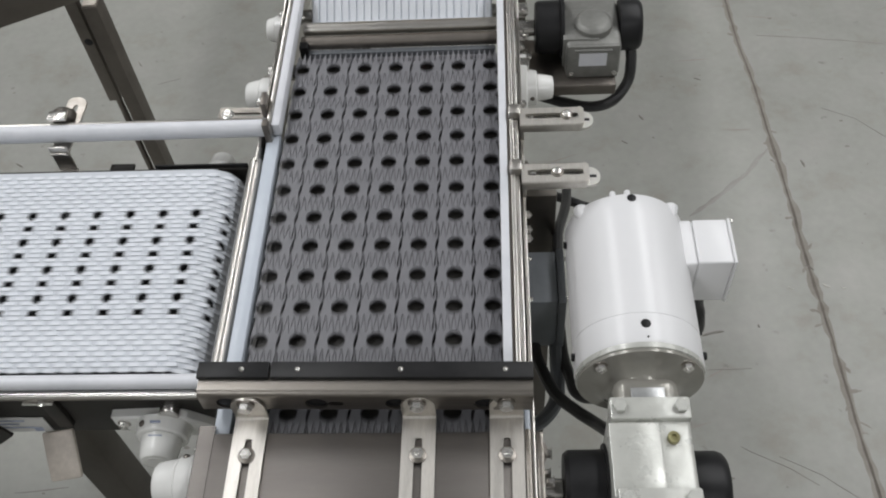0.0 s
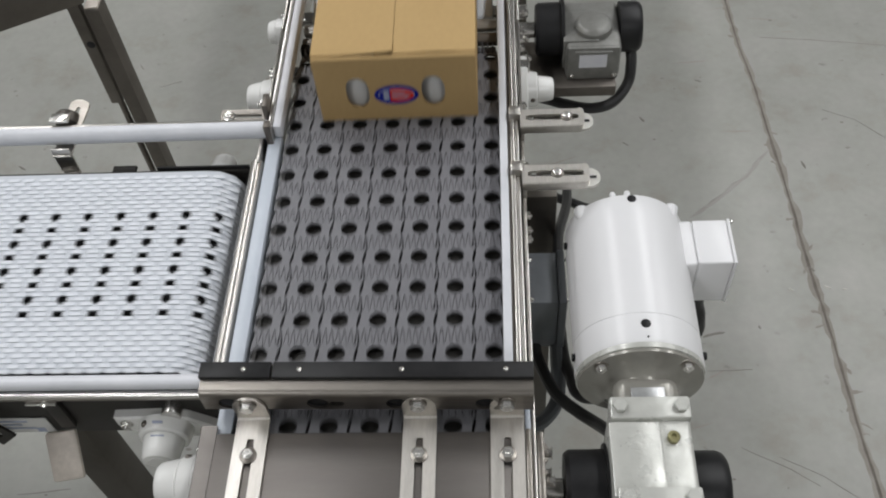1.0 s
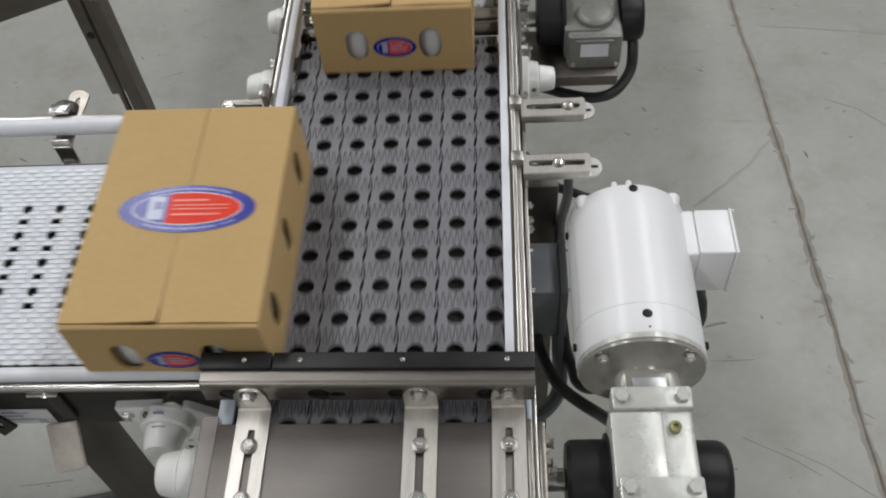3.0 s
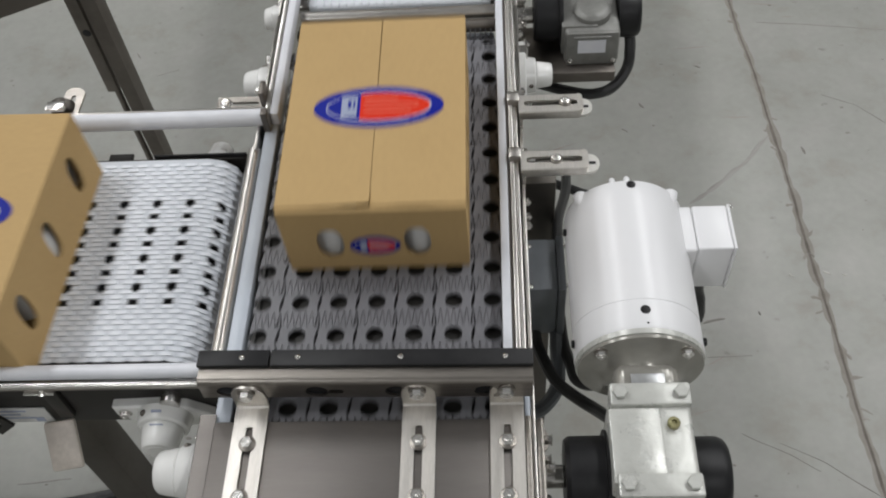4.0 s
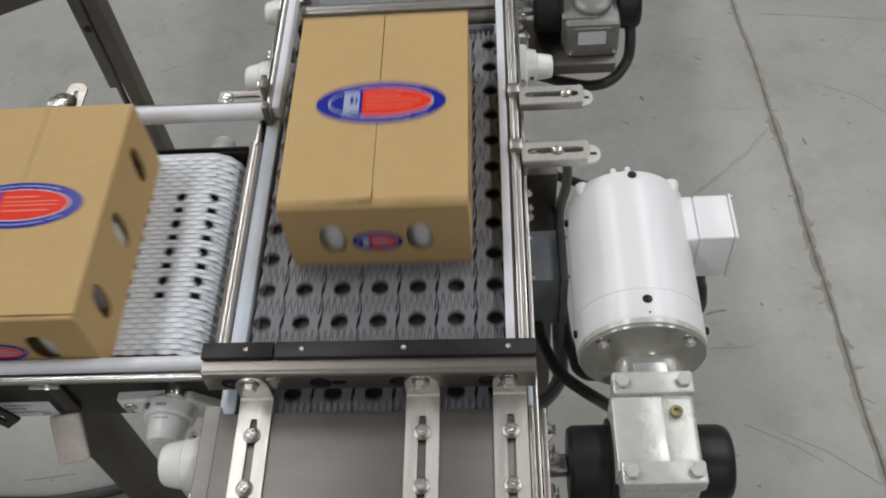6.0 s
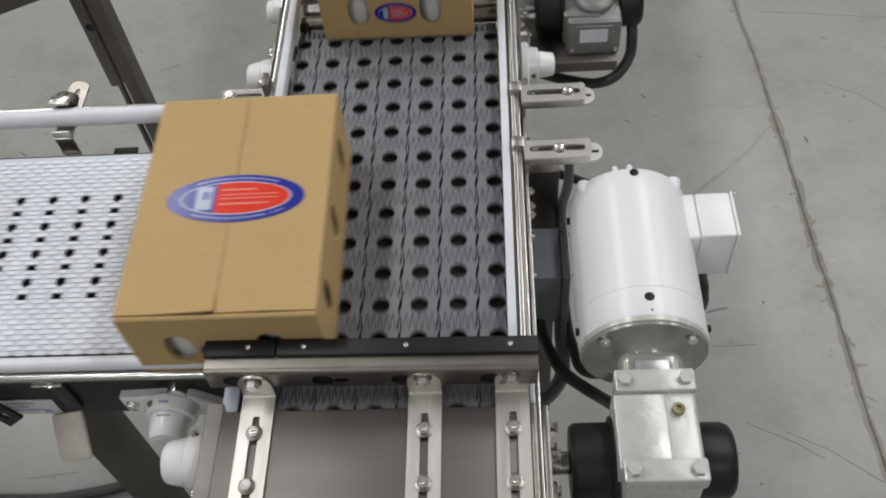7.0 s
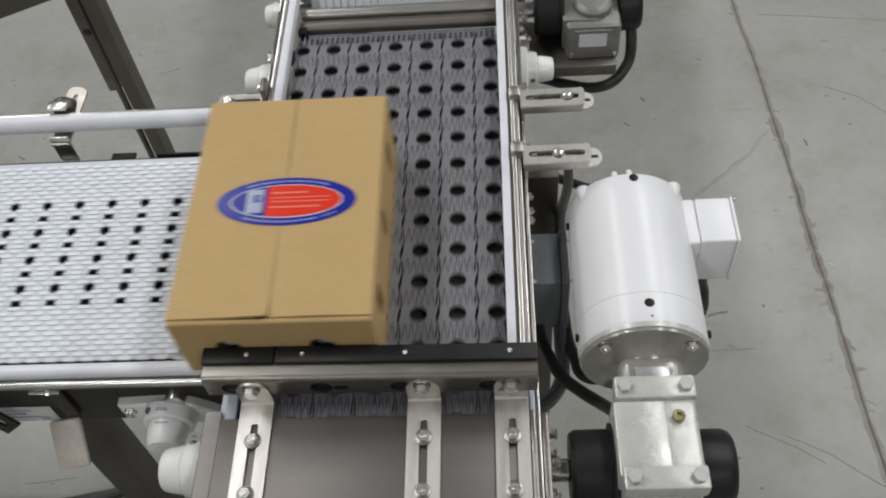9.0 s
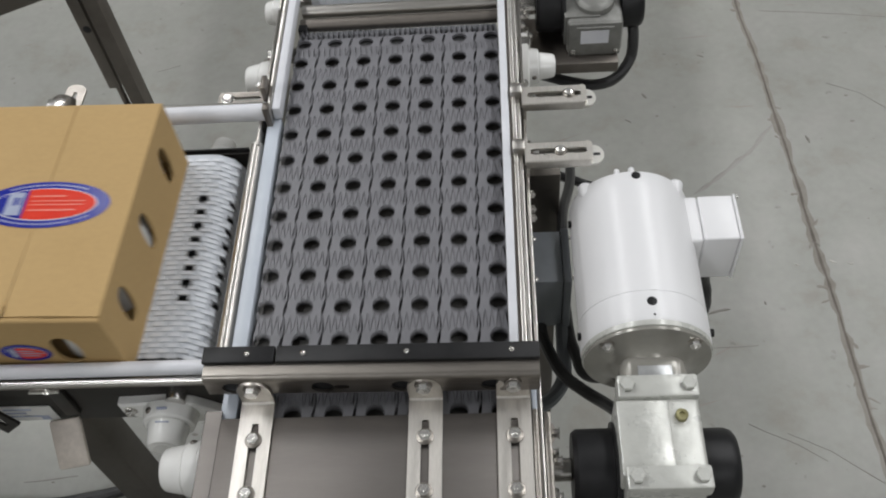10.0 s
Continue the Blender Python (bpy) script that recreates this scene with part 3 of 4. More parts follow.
def stop_angle():
    """A folded sheet: flange above, rounded fold, upright face with keyholes."""
    bm = bmesh.new()
    x0, x1, back, r, top, low, th = -0.1815, 0.184, 0.0728, 0.007, 0.9495, 0.915, 0.003
    # flange and fold
    prof = [(0.1095, top)] + [(back + r - r * math.sin(a), top - r + r * math.cos(a)) for a in [math.pi / 2 * i / 6 for i in range(7)]]
    inner = [(0.1095, top - th)] + [(back + r - (r - th) * math.sin(a), top - r + (r - th) * math.cos(a)) for a in [math.pi / 2 * i / 6 for i in range(7)]]
    ring = prof + inner[::-1]
    a = [bm.verts.new((x0, y, z)) for y, z in ring]
    b = [bm.verts.new((x1, y, z)) for y, z in ring]
    for i in range(len(ring)):
        j = (i + 1) % len(ring)
        bm.faces.new((a[i], a[j], b[j], b[i]))
    k = len(prof)
    for side in (a, b):
        for i in range(k - 1):
            bm.faces.new((side[i], side[i + 1], side[2 * k - 2 - i], side[2 * k - 1 - i]))
    # upright face, in four fields with a keyhole each
    turn = Matrix.Translation((0, back + th, 0)) @ Matrix.Rotation(radians(90), 4, "X")
    fields = [(x0, -0.105, -0.151), (-0.105, 0.0, -0.052), (0.0, 0.095, 0.036), (0.095, x1, 0.133)]
    for f0, f1, hx in fields:
        mid = hx + 0.0125
        add_ring(bm, f0, mid, low, top - r, 0, th, hx, 0.9285, 0.0125, 0.0112, 2.0, 20, turn)
        add_ring(bm, mid, f1, low, top - r, 0, th, mid + 0.0085, 0.9285, 0.0082, 0.0042, 4, 12, turn)
    return bm


part("angle", stop_angle(), BAR, stop)
for f0, f1, name in ((-0.1832, -0.1035, "facing"), (-0.1015, 0.1845, "facing")):
    bm = cube(f0, f1, 0.0905, 0.1105, 0.9495, 0.9555, bevel=0.0012)
    # facing back, thickened into a black fill that stands for shade in the keyholes
    add_box(bm, f0 + 0.004, f1 - 0.004, 0.0775, 0.1102, 0.9120, 0.9462, bevel=0.001)
    part(name, bm, BLACK, stop, "black plastic facing strip with a fill that darkens the keyholes")
for sx in (-0.1335, -0.0715, 0.0415, 0.1546):
    dome_screw("screw", (sx, 0.1005, 0.9555), (0, 0, 1), 0.0034, stop)
stop.rotation_euler.z = radians(-0.65)
stop.location.y -= 0.0016 + 0.0057
stop.location.z += 0.010


def mounting_tab(cx):
    """A bent slotted strap: rounded ear on the bar's face, foot on the cover."""
    tab = thing("mounting_bracket", cx, 0.03, 0.9065, "bent stainless strap with a long slot, bolted to the cover", "bracket", "straps of the stop bar")
    w = 0.0186
    bm = bmesh.new()
    # upright ear
    y1, y0 = 0.0669, 0.0639
    pts = [(w, 0.914)] + [(w * math.cos(a) ** 0.85 if math.cos(a) > 0 else -w * abs(math.cos(a)) ** 0.85, 0.9340 + 0.0185 * math.sin(a)) for a in [math.pi * i / 14 for i in range(15)]] + [(-w, 0.914)]
    front = [bm.verts.new((cx + x, y0, z)) for x, z in pts]
    back = [bm.verts.new((cx + x, y1, z)) for x, z in pts]
    bm.faces.new(front)
    bm.faces.new(back)
    for i in range(len(pts)):
        j = (i + 1) % len(pts)
        bm.faces.new((front[i], front[j], back[j], back[i]))
    # bend
    prof = [(0.0639 - 0.004 + 0.004 * math.cos(a), 0.914 - 0.004 * math.sin(a)) for a in [math.pi / 2 * i / 5 for i in range(6)]]
    prof2 = [(0.0599 + 0.007 * math.cos(a), 0.914 - 0.007 * math.sin(a)) for a in [math.pi / 2 * i / 5 for i in range(6)]]
    rows = []
    for (ya, za), (yb, zb) in zip(prof, prof2):
        rows.append([bm.verts.new((cx + sx * w, y, z)) for sx, y, z in ((-1, ya, za), (1, ya, za), (1, yb, zb), (-1, yb, zb))])
    for a, b in zip(rows, rows[1:]):
        for k in range(4):
            bm.faces.new((a[k], a[(k + 1) % 4], b[(k + 1) % 4], b[k]))
    # slotted foot
    add_ring(bm, cx - w, cx + w, -0.12, 0.0599, 0.907, 0.910, cx, -0.028, 0.0046, 0.066, 9, 28)
    part("strap", bm, STRAP, tab)
    hex_bolt("bolt", (cx, 0.0637, 0.9425), (0, -1, 0), 0.0078, tab, ZINC, washer=1.25, height=0.9, stub=False, ring=BAR)
    for ny in (0.018, -0.043):
        hex_bolt("nut", (cx, ny, 0.910), (0, 0, 1), 0.0068, tab, ZINC, washer=1.4, height=0.75, ring=BAR)
    return tab


for tab_x in (-0.1295, 0.0585, 0.155):
    mounting_tab(tab_x)


# ---- upstream conveyor ----
feed = thing("feed_conveyor", 0, 2.2, 0, "stainless feed conveyor with a ribbed white plastic belt", "conveyor")
FEED_MESH = mesh_of("belt_module", feed_module(), WHITE_BELT)
for k in range(FEED_N):
    ob = new("belt_module", FEED_MESH)
    ob.parent = feed
    MOVING.append((ob, [(i / 10, Matrix.Translation((0, -2.2, 0)) @ feed_pose(k * FEED_PITCH + run(GREY_RUN, i / 10))) for i in range(101)]))
# dark sheet added below the feed belt as painted shade
part("shade_bed", cube(-0.14, 0.14, FEED_NEAR, FEED_FAR, 0.874, 0.888), DARK, feed)
for sx in (-1, 1):
    part("side_plate", cube(sx * 0.1838 - 0.0022, sx * 0.1838 + 0.0022, 0.742, 3.98, 0.78, 0.902, bevel=0.001), STEEL_Y, feed)
    for ly in (1.5, 3.6):
        leg("leg", sx * 0.205, ly, 0.80, feed)
for gy, gz in ((0.7135, 0.889), (0.7425, 0.891)):
    part("transfer_roller", rod((-0.15, gy, gz), (0.152, gy, gz), 0.0105, 24), DULL if gy < 0.73 else STEEL, feed, "thin steel transfer roller")
part("end_shaft", rod((-0.2, FEED_NEAR, BELT_Z - FEED_R), (0.2, FEED_NEAR, BELT_Z - FEED_R), 0.012), BRIGHT, feed)
part("bridge_bar", cube(-0.146, 0.15, 0.6945, 0.7035, 0.872, 0.884, bevel=0.002), GREY_BOX, feed)
part("end_block", cube(-0.152, -0.138, 0.694, 0.709, 0.872, 0.897, bevel=0.002), BLACK, feed)


# ---- side conveyor with the white belt ----
side = thing("side_conveyor", -1.4, 0.3, 0, "stainless conveyor with a white perforated plastic belt", "conveyor")
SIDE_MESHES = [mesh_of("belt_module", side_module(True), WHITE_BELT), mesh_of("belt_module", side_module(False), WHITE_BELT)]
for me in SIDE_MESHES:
    me.materials.append(SHADED_WEB)
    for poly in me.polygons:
        # low faces get the greyer copy: shade painted between the links
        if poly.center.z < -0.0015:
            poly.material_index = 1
for k in range(SIDE_N):
    ob = new("belt_module", SIDE_MESHES[k % 2])
    ob.parent = side
    MOVING.append((ob, [(i / 10, Matrix.Translation((1.4, -0.3, 0)) @ side_pose(SIDE_START + 0.4455 + k * SIDE_PITCH + run(SIDE_RUN, i / 10))) for i in range(101)]))
# added dark bed and drum: painted shade behind the square openings
part("shade_bed", cube(SIDE_END + 0.02, SIDE_START - 0.01, 0.145, 0.46, 0.852, 0.872), DARK, side)
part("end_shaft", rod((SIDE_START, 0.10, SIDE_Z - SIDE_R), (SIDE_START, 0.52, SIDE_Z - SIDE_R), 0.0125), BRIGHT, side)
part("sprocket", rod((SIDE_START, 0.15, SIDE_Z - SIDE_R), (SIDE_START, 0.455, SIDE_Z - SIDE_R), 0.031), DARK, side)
# side plates take the darkened steel; their shade is in the colour
part("side_plate", cube(SIDE_END - 0.05, -0.2, 0.115, 0.119, 0.775, 0.876, bevel=0.001), SHADED_STEEL, side)
part("side_plate", cube(SIDE_END - 0.05, -0.2, 0.4745, 0.4785, 0.775, 0.868, bevel=0.001), SHADED_STEEL, side)
part("guide_rail", rod((SIDE_END, 0.1115, 0.909), (-0.196, 0.1115, 0.909), 0.0088, 20, 0.05), WHITE_RAIL, side, "white plastic guide rail")
part("rail_edge", rod((SIDE_END, 0.1015, 0.8965), (-0.193, 0.1015, 0.8965), 0.0048, 20, 0.05), BRIGHT, side, "bright rolled steel edge")
part("rail_channel", cube(SIDE_END, -0.193, 0.103, 0.107, 0.879, 0.8955, bevel=0.001), BAR, side)
part("guide_rail", rod((SIDE_END, 0.505, 0.9125), (-0.1745, 0.512, 0.9125), 0.0132, 24, 0.05), WHITE_RAIL, side, "white plastic guide rail")
part("rail_channel", cube(SIDE_END, -0.176, 0.5135, 0.5195, 0.912, 0.9252, bevel=0.001), STEEL, side)
for lx in (-2.4, -1.35):
    for ly in (0.145, 0.45):
        leg("leg", lx, ly, 0.775, side)
leg("leg", -0.425, 0.148, 0.775, side, 0.05)


def bearing(place, way, size=1.0, lift=(0, 0, 1), cap=0.036, wide=1.0, slim=1.0, outline=None):
    """A white flanged bearing: rhombic flange, round hub, domed cap, two bolts."""
    p, w, up = Vector(place), Vector(way).normalized(), Vector(lift).normalized()
    across = w.cross(up)
    ob = thing("flange_bearing", *p, "white plastic flange bearing with a domed cap", "bearing", "bearings of the conveyors")
    bm = bmesh.new()
    pts = []
    power = min(1.8, 1.35 + 2 * (wide - 1))
    for i in range(36):
        a = math.tau * i / 36
        long, short = 0.0525 * size * (0.5 + 0.5 * wide), 0.036 * size
        r = 1 / (abs(math.cos(a) / long) ** power + abs(math.sin(a) / short) ** power) ** (1 / power)
        pts.append(across * r * math.cos(a) + up * r * math.sin(a))
    if outline:
        # corners of an uneven flange, rounded a little
        corners = [Vector((x, p.y, z)) - p for x, z in outline]
        pts = [c.lerp(corners[(k + step) % len(corners)], share) for k, c in enumerate(corners) for step, share in ((-1, 0.16), (-1, 0.05), (1, 0.05), (1, 0.16))]
    count = len(pts)
    low = [bm.verts.new(p + v) for v in pts]
    mid = [bm.verts.new(p + v + w * 0.010 * size) for v in pts]
    top = [bm.verts.new(p + v * 0.93 + w * 0.0125 * size) for v in pts]
    for a, b in ((low, mid), (mid, top)):
        for i in range(count):
            bm.faces.new((a[i], a[(i + 1) % count], b[(i + 1) % count], b[i]))
    bm.faces.new(low)
    bm.faces.new(top)
    part("flange", bm, WHITE_CAP, ob)
    part("hub", turned(p + w * 0.012 * size, p + w * 0.03 * size, [(0, 0.0335 * size), (0.9, 0.031 * size), (1, 0.029 * size)], 28), WHITE_CAP, ob)
    part("cap", turned(p + w * 0.03 * size, p + w * (0.03 + cap) * size,
                       [(a, r * size * slim) for a, r in ((0, 0.0275), (0.06, 0.0285), (0.6, 0.0258), (0.85, 0.0242), (0.96, 0.0215), (0.97, 0.0150), (1, 0.0145))], 28), WHITE_CAP, ob)
    for s in (-1, 1):
        hex_bolt("bolt", p + across * s * 0.0415 * size * wide + w * 0.0125 * size, w, 0.0062 * size, ob, washer=1.3)
    dome_screw("grease_nipple", p + w * 0.021 * size + (up * 0.5 + across * 0.55).normalized() * 0.0315 * size, up * 0.5 + across * 0.55, 0.0045 * size, ob, DULL)
    return ob


near_bearing = bearing((SIDE_START - 0.014, 0.1145, 0.812), (0, -1, 0), 1.02, (0.22, 0, 1), 0.030, 1.15, 0.88,
        ((-0.329, 0.834), (-0.262, 0.838), (-0.237, 0.833), (-0.206, 0.808), (-0.206, 0.790), (-0.235, 0.784), (-0.266, 0.777), (-0.303, 0.792), (-0.329, 0.812)))
part("print", cube(-0.273, -0.261, 0.0905, 0.093, 0.8445, 0.8468), LABEL_GREY, near_bearing, "small blue printed mark")
part("print", cube(-0.275, -0.259, 0.0775, 0.0787, 0.8350, 0.8376), LABEL_GREY, near_bearing, "grey printed lines")
bearing((SIDE_START, 0.479, SIDE_Z - SIDE_R), (0, 1, 0), 0.68, cap=0.03)
bearing((-0.1895, 0.012, 0.848), (-1, 0, 0), 1.0, cap=0.028)
bearing((-0.1865, 0.648, 0.842), (-1, 0, 0), 0.9, cap=0.026)
bearing((-0.1865, FEED_NEAR - 0.012, BELT_Z - FEED_R - 0.014), (-1, 0, 0), 0.72, cap=0.02)
bearing((0.1865, 0.650, 0.842), (1, 0, 0), 0.84, (0, -0.6, 0.8), 0.030, wide=1.35, slim=0.86)


# ---- gear motor beside the belt ----
MX, MZ, MR = 0.316, 0.84, 0.078


def gear_motor():
    ob = thing("electric_motor", MX, 0.26, MZ - MR, "glossy white painted electric motor with a side junction box", "motor")
    shell = [(0, 0.0765), (0.012, 0.078), (0.17, 0.078), (0.172, 0.0772), (0.176, 0.0772), (0.178, 0.078), (0.86, 0.078), (0.965, 0.0775), (0.985, 0.075), (1, 0.068)]
    part("housing", turned((MX, 0.152, MZ), (MX, 0.377, MZ), shell, 72), WHITE_PAINT, ob)
    part("adapter_ring", turned((MX, 0.1450, MZ), (MX, 0.1535, MZ), [(0, 0.0755), (0.1, 0.0772), (0.85, 0.0772), (1, 0.0755)], 72), GEAR, ob)
    for a in (38, 142):
        c, s = math.cos(radians(a)), math.sin(radians(a))
        p = Vector((MX + 0.073 * c, 0.368, MZ + 0.073 * s))
        part("end_lug", turned(p - Vector((0, 0.012, 0)), p + Vector((0, 0.008, 0)), [(0, 0.004), (0.35, 0.0085), (0.85, 0.0105), (1, 0.0085)], 16), WHITE_PAINT, ob)
    for a in (90, 105):
        c, s = math.cos(radians(a)), math.sin(radians(a))
        p = Vector((MX + 0.071 * c, 0.377, MZ + 0.071 * s))
        part("end_rib", turned(p - Vector((0, 0.012, 0)), p + Vector((0, 0.005, 0)), [(0, 0.003), (0.3, 0.0042), (0.9, 0.004), (1, 0.003)], 12), WHITE_PAINT, ob)
    for x, y, r in ((MX + 0.004, 0.365, 0.0058), (MX + 0.002, 0.1765, 0.006)):
        z = MZ + 0.0768
        part("drain_plug", turned((x, y, z - 0.002), (x, y, z + 0.0016), [(0, r), (0.9, r), (1, r * 0.85)], 20), BLACK, ob, "black round plug")
    part("drain_hole", rod((MX + 0.003, 0.1585, MZ + 0.077), (MX + 0.003, 0.1585, MZ + 0.0784), 0.0014, 10), BLACK, ob)
    for y in (0.17, 0.34):
        for sx in (-1, 1):
            part("side_plug", rod((MX + sx * 0.077, y, MZ + 0.012), (MX + sx * 0.081, y, MZ + 0.012), 0.005, 12), BLACK, ob)
    # junction box
    bm = cube(0.401, 0.4455, 0.290, 0.360, 0.79, 0.877, bevel=0.003, seg=3)
    jb = part("junction_box", bm, WHITE_PAINT, ob)
    part("collar", cube(0.366, 0.4008, 0.2885, 0.3605, 0.79, 0.8762, bevel=0.004, seg=3), WHITE_PAINT, jb)
    part("lid", cube(0.4457, 0.4495, 0.289, 0.361, 0.788, 0.8782, bevel=0.0015), WHITE_PAINT, jb)
    hex_bolt("screw", (0.4495, 0.357, 0.875), (1, 0, 0), 0.003, jb)
    # grey bell towards the gears
    prof = [(0, 0.034), (0.45, 0.035), (0.62, 0.038), (0.75, 0.044), (0.84, 0.053), (0.9, 0.063), (0.925, 0.0725), (0.94, 0.0752), (1, 0.0752)]
    bell = part("adapter_bell", turned((MX, 0.079, MZ), (MX, 0.1450, MZ), prof, 64), ADAPTER, ob, "dull grey bell flange")
    for a in (42, 138):
        c, s = math.cos(radians(a)), math.sin(radians(a))
        hex_bolt("bolt", (MX + 0.0668 * c, 0.1400, MZ + 0.0668 * s), (0, -1, 0), 0.0068, ob, ZINC, washer=1.3, ring=BAR)
    part("neck_box", cube(MX - 0.038, MX + 0.038, 0.079, 0.128, MZ - 0.03, MZ + 0.045, bevel=0.015, seg=5), ADAPTER, bell)
    # thin pale patch added in place of a lamp reflection on the neck
    part("plate", cube(MX - 0.019, MX + 0.019, 0.094, 0.110, MZ + 0.045, MZ + 0.0465, bevel=0.0005), NECK_GLINT, bell, "pale patch painted as a lamp reflection on the neck")
    return ob


def gearbox(x, y0, y1, top, name_label, mats, low=0.78, straps=True):
    """A worm gearbox: cast body with two cross straps, four bolts, oil plug."""
    ob = thing("gearbox", x, (y0 + y1) / 2, low, name_label, "gearbox", "gearboxes of the drives")
    m1 = mats
    w = 0.0425
    bm = cube(x - w, x + w, y0, y1, low, top - 0.004, bevel=0.006, seg=3)
    add_box(bm, x - w - 0.004, x + w * 0.2, y0 + 0.012, y1 - 0.028, low + 0.01, top - 0.001, bevel=0.002)
    part("housing", bm, m1, ob)
    for a, b in ((y1 - 0.026, y1 + 0.001), (y0 - 0.004, y0 + 0.022)) if straps else ():
        part("strap", cube(x - w - 0.001, x + w + 0.001, a, b, top - 0.02, top + 0.003, bevel=0.003), m1, ob)
        for sx in (-1, 1):
            hex_bolt("bolt", (x + sx * (w - 0.0095), (a + b) / 2, top + 0.003), (0, 0, 1), 0.0082, ob, m1, washer=0, height=0.55, stub=False)
    if not straps:
        return ob
    bm = turned((x + 0.0212, y1 - 0.047, top - 0.003), (x + 0.0212, y1 - 0.047, top + 0.003), [(0, 0.0068), (0.85, 0.0068), (1, 0.0058), (0.98, 0.0032), (0.5, 0.003)], 20)
    part("oil_plug", bm, BRASS, ob, "brass oil plug")
    return ob


def hubs(ob, x0, x1, cy, cz, left, right, r=0.048):
    """Black hub covers on both sides of a gearbox and the steel shaft between belt and gears."""
    part("hub_cover", turned((x1, cy, cz), (x1 + right, cy, cz), [(0, r), (0.75, r), (0.92, r * 0.94), (1, r * 0.85)], 40), BLACK, ob, "black plastic hub cover")
    bm = turned((x0, cy, cz), (x0 - left, cy, cz), [(0, r * 1.2), (0.12, r * 1.2), (0.13, r * 1.05), (0.9, r * 1.04), (1, r * 0.95)], 40)
    part("hub_cover", bm, BLACK, ob, "black plastic hub cover")
    part("shaft", rod((x0 - left - 0.045, cy, cz), (x0 - left, cy, cz), 0.013), BRIGHT, ob)
    for a in (20, 100, 160, 240, 320):
        c, s = math.cos(radians(a)), math.sin(radians(a))
        hex_bolt("stud", (x0 - left - 0.012, cy + 0.04 * c, cz + 0.04 * s), (-1, 0, 0), 0.0055, ob, washer=1.2, height=1.3)


gear_motor()
gears = gearbox(0.3105, -0.046, 0.079, 0.92, "silver-grey cast worm gearbox with bolted straps", GEAR)
hubs(gears, 0.267, 0.354, 0.003, 0.848, 0.05, 0.040, 0.0425)
far_gears = gearbox(0.3015, 0.708, 0.82, 0.875, "dark grey cast worm gearbox with a round boss", GEAR_DARK, 0.808, False)
hubs(far_gears, 0.258, 0.345, FEED_NEAR - 0.03, BELT_Z - FEED_R - 0.012, 0.045, 0.035, 0.04)
part("boss", turned((0.303, 0.752, 0.872), (0.303, 0.752, 0.886), [(0, 0.03), (0.6, 0.029), (0.9, 0.025), (1, 0.021)], 36), GEAR_DARK, far_gears)
part("type_plate", cube(0.279, 0.322, 0.7030, 0.7045, 0.834, 0.859), LABEL_WHITE, far_gears, "small printed metal type plate")
part("front_plate", cube(0.262, 0.341, 0.7045, 0.7085, 0.809, 0.872, bevel=0.0015), GEAR_DARK, far_gears)
for sx in (0.268, 0.335):
    hex_bolt("bolt", (sx, 0.7045, 0.817), (0, -1, 0), 0.003, far_gears)
part("plate_hood", cube(0.272, 0.329, 0.7005, 0.7045, 0.8645, 0.8675, bevel=0.0008), GEAR_DARK, far_gears)
for sy in (0.742, 0.79):
    hex_bolt("stud", (0.2575, sy, 0.868), (-1, 0, 0), 0.0052, far_gears, ZINC, washer=1.2, height=1.2)
hex_bolt("stud", (0.3455, 0.762, 0.872), (1, 0, 0), 0.0045, far_gears, ZINC, washer=1.2, height=1.0)
part("mounting_foot", cube(0.192, 0.339, 0.687, 0.80, 0.786, 0.808, bevel=0.004), DULL, far_gears)


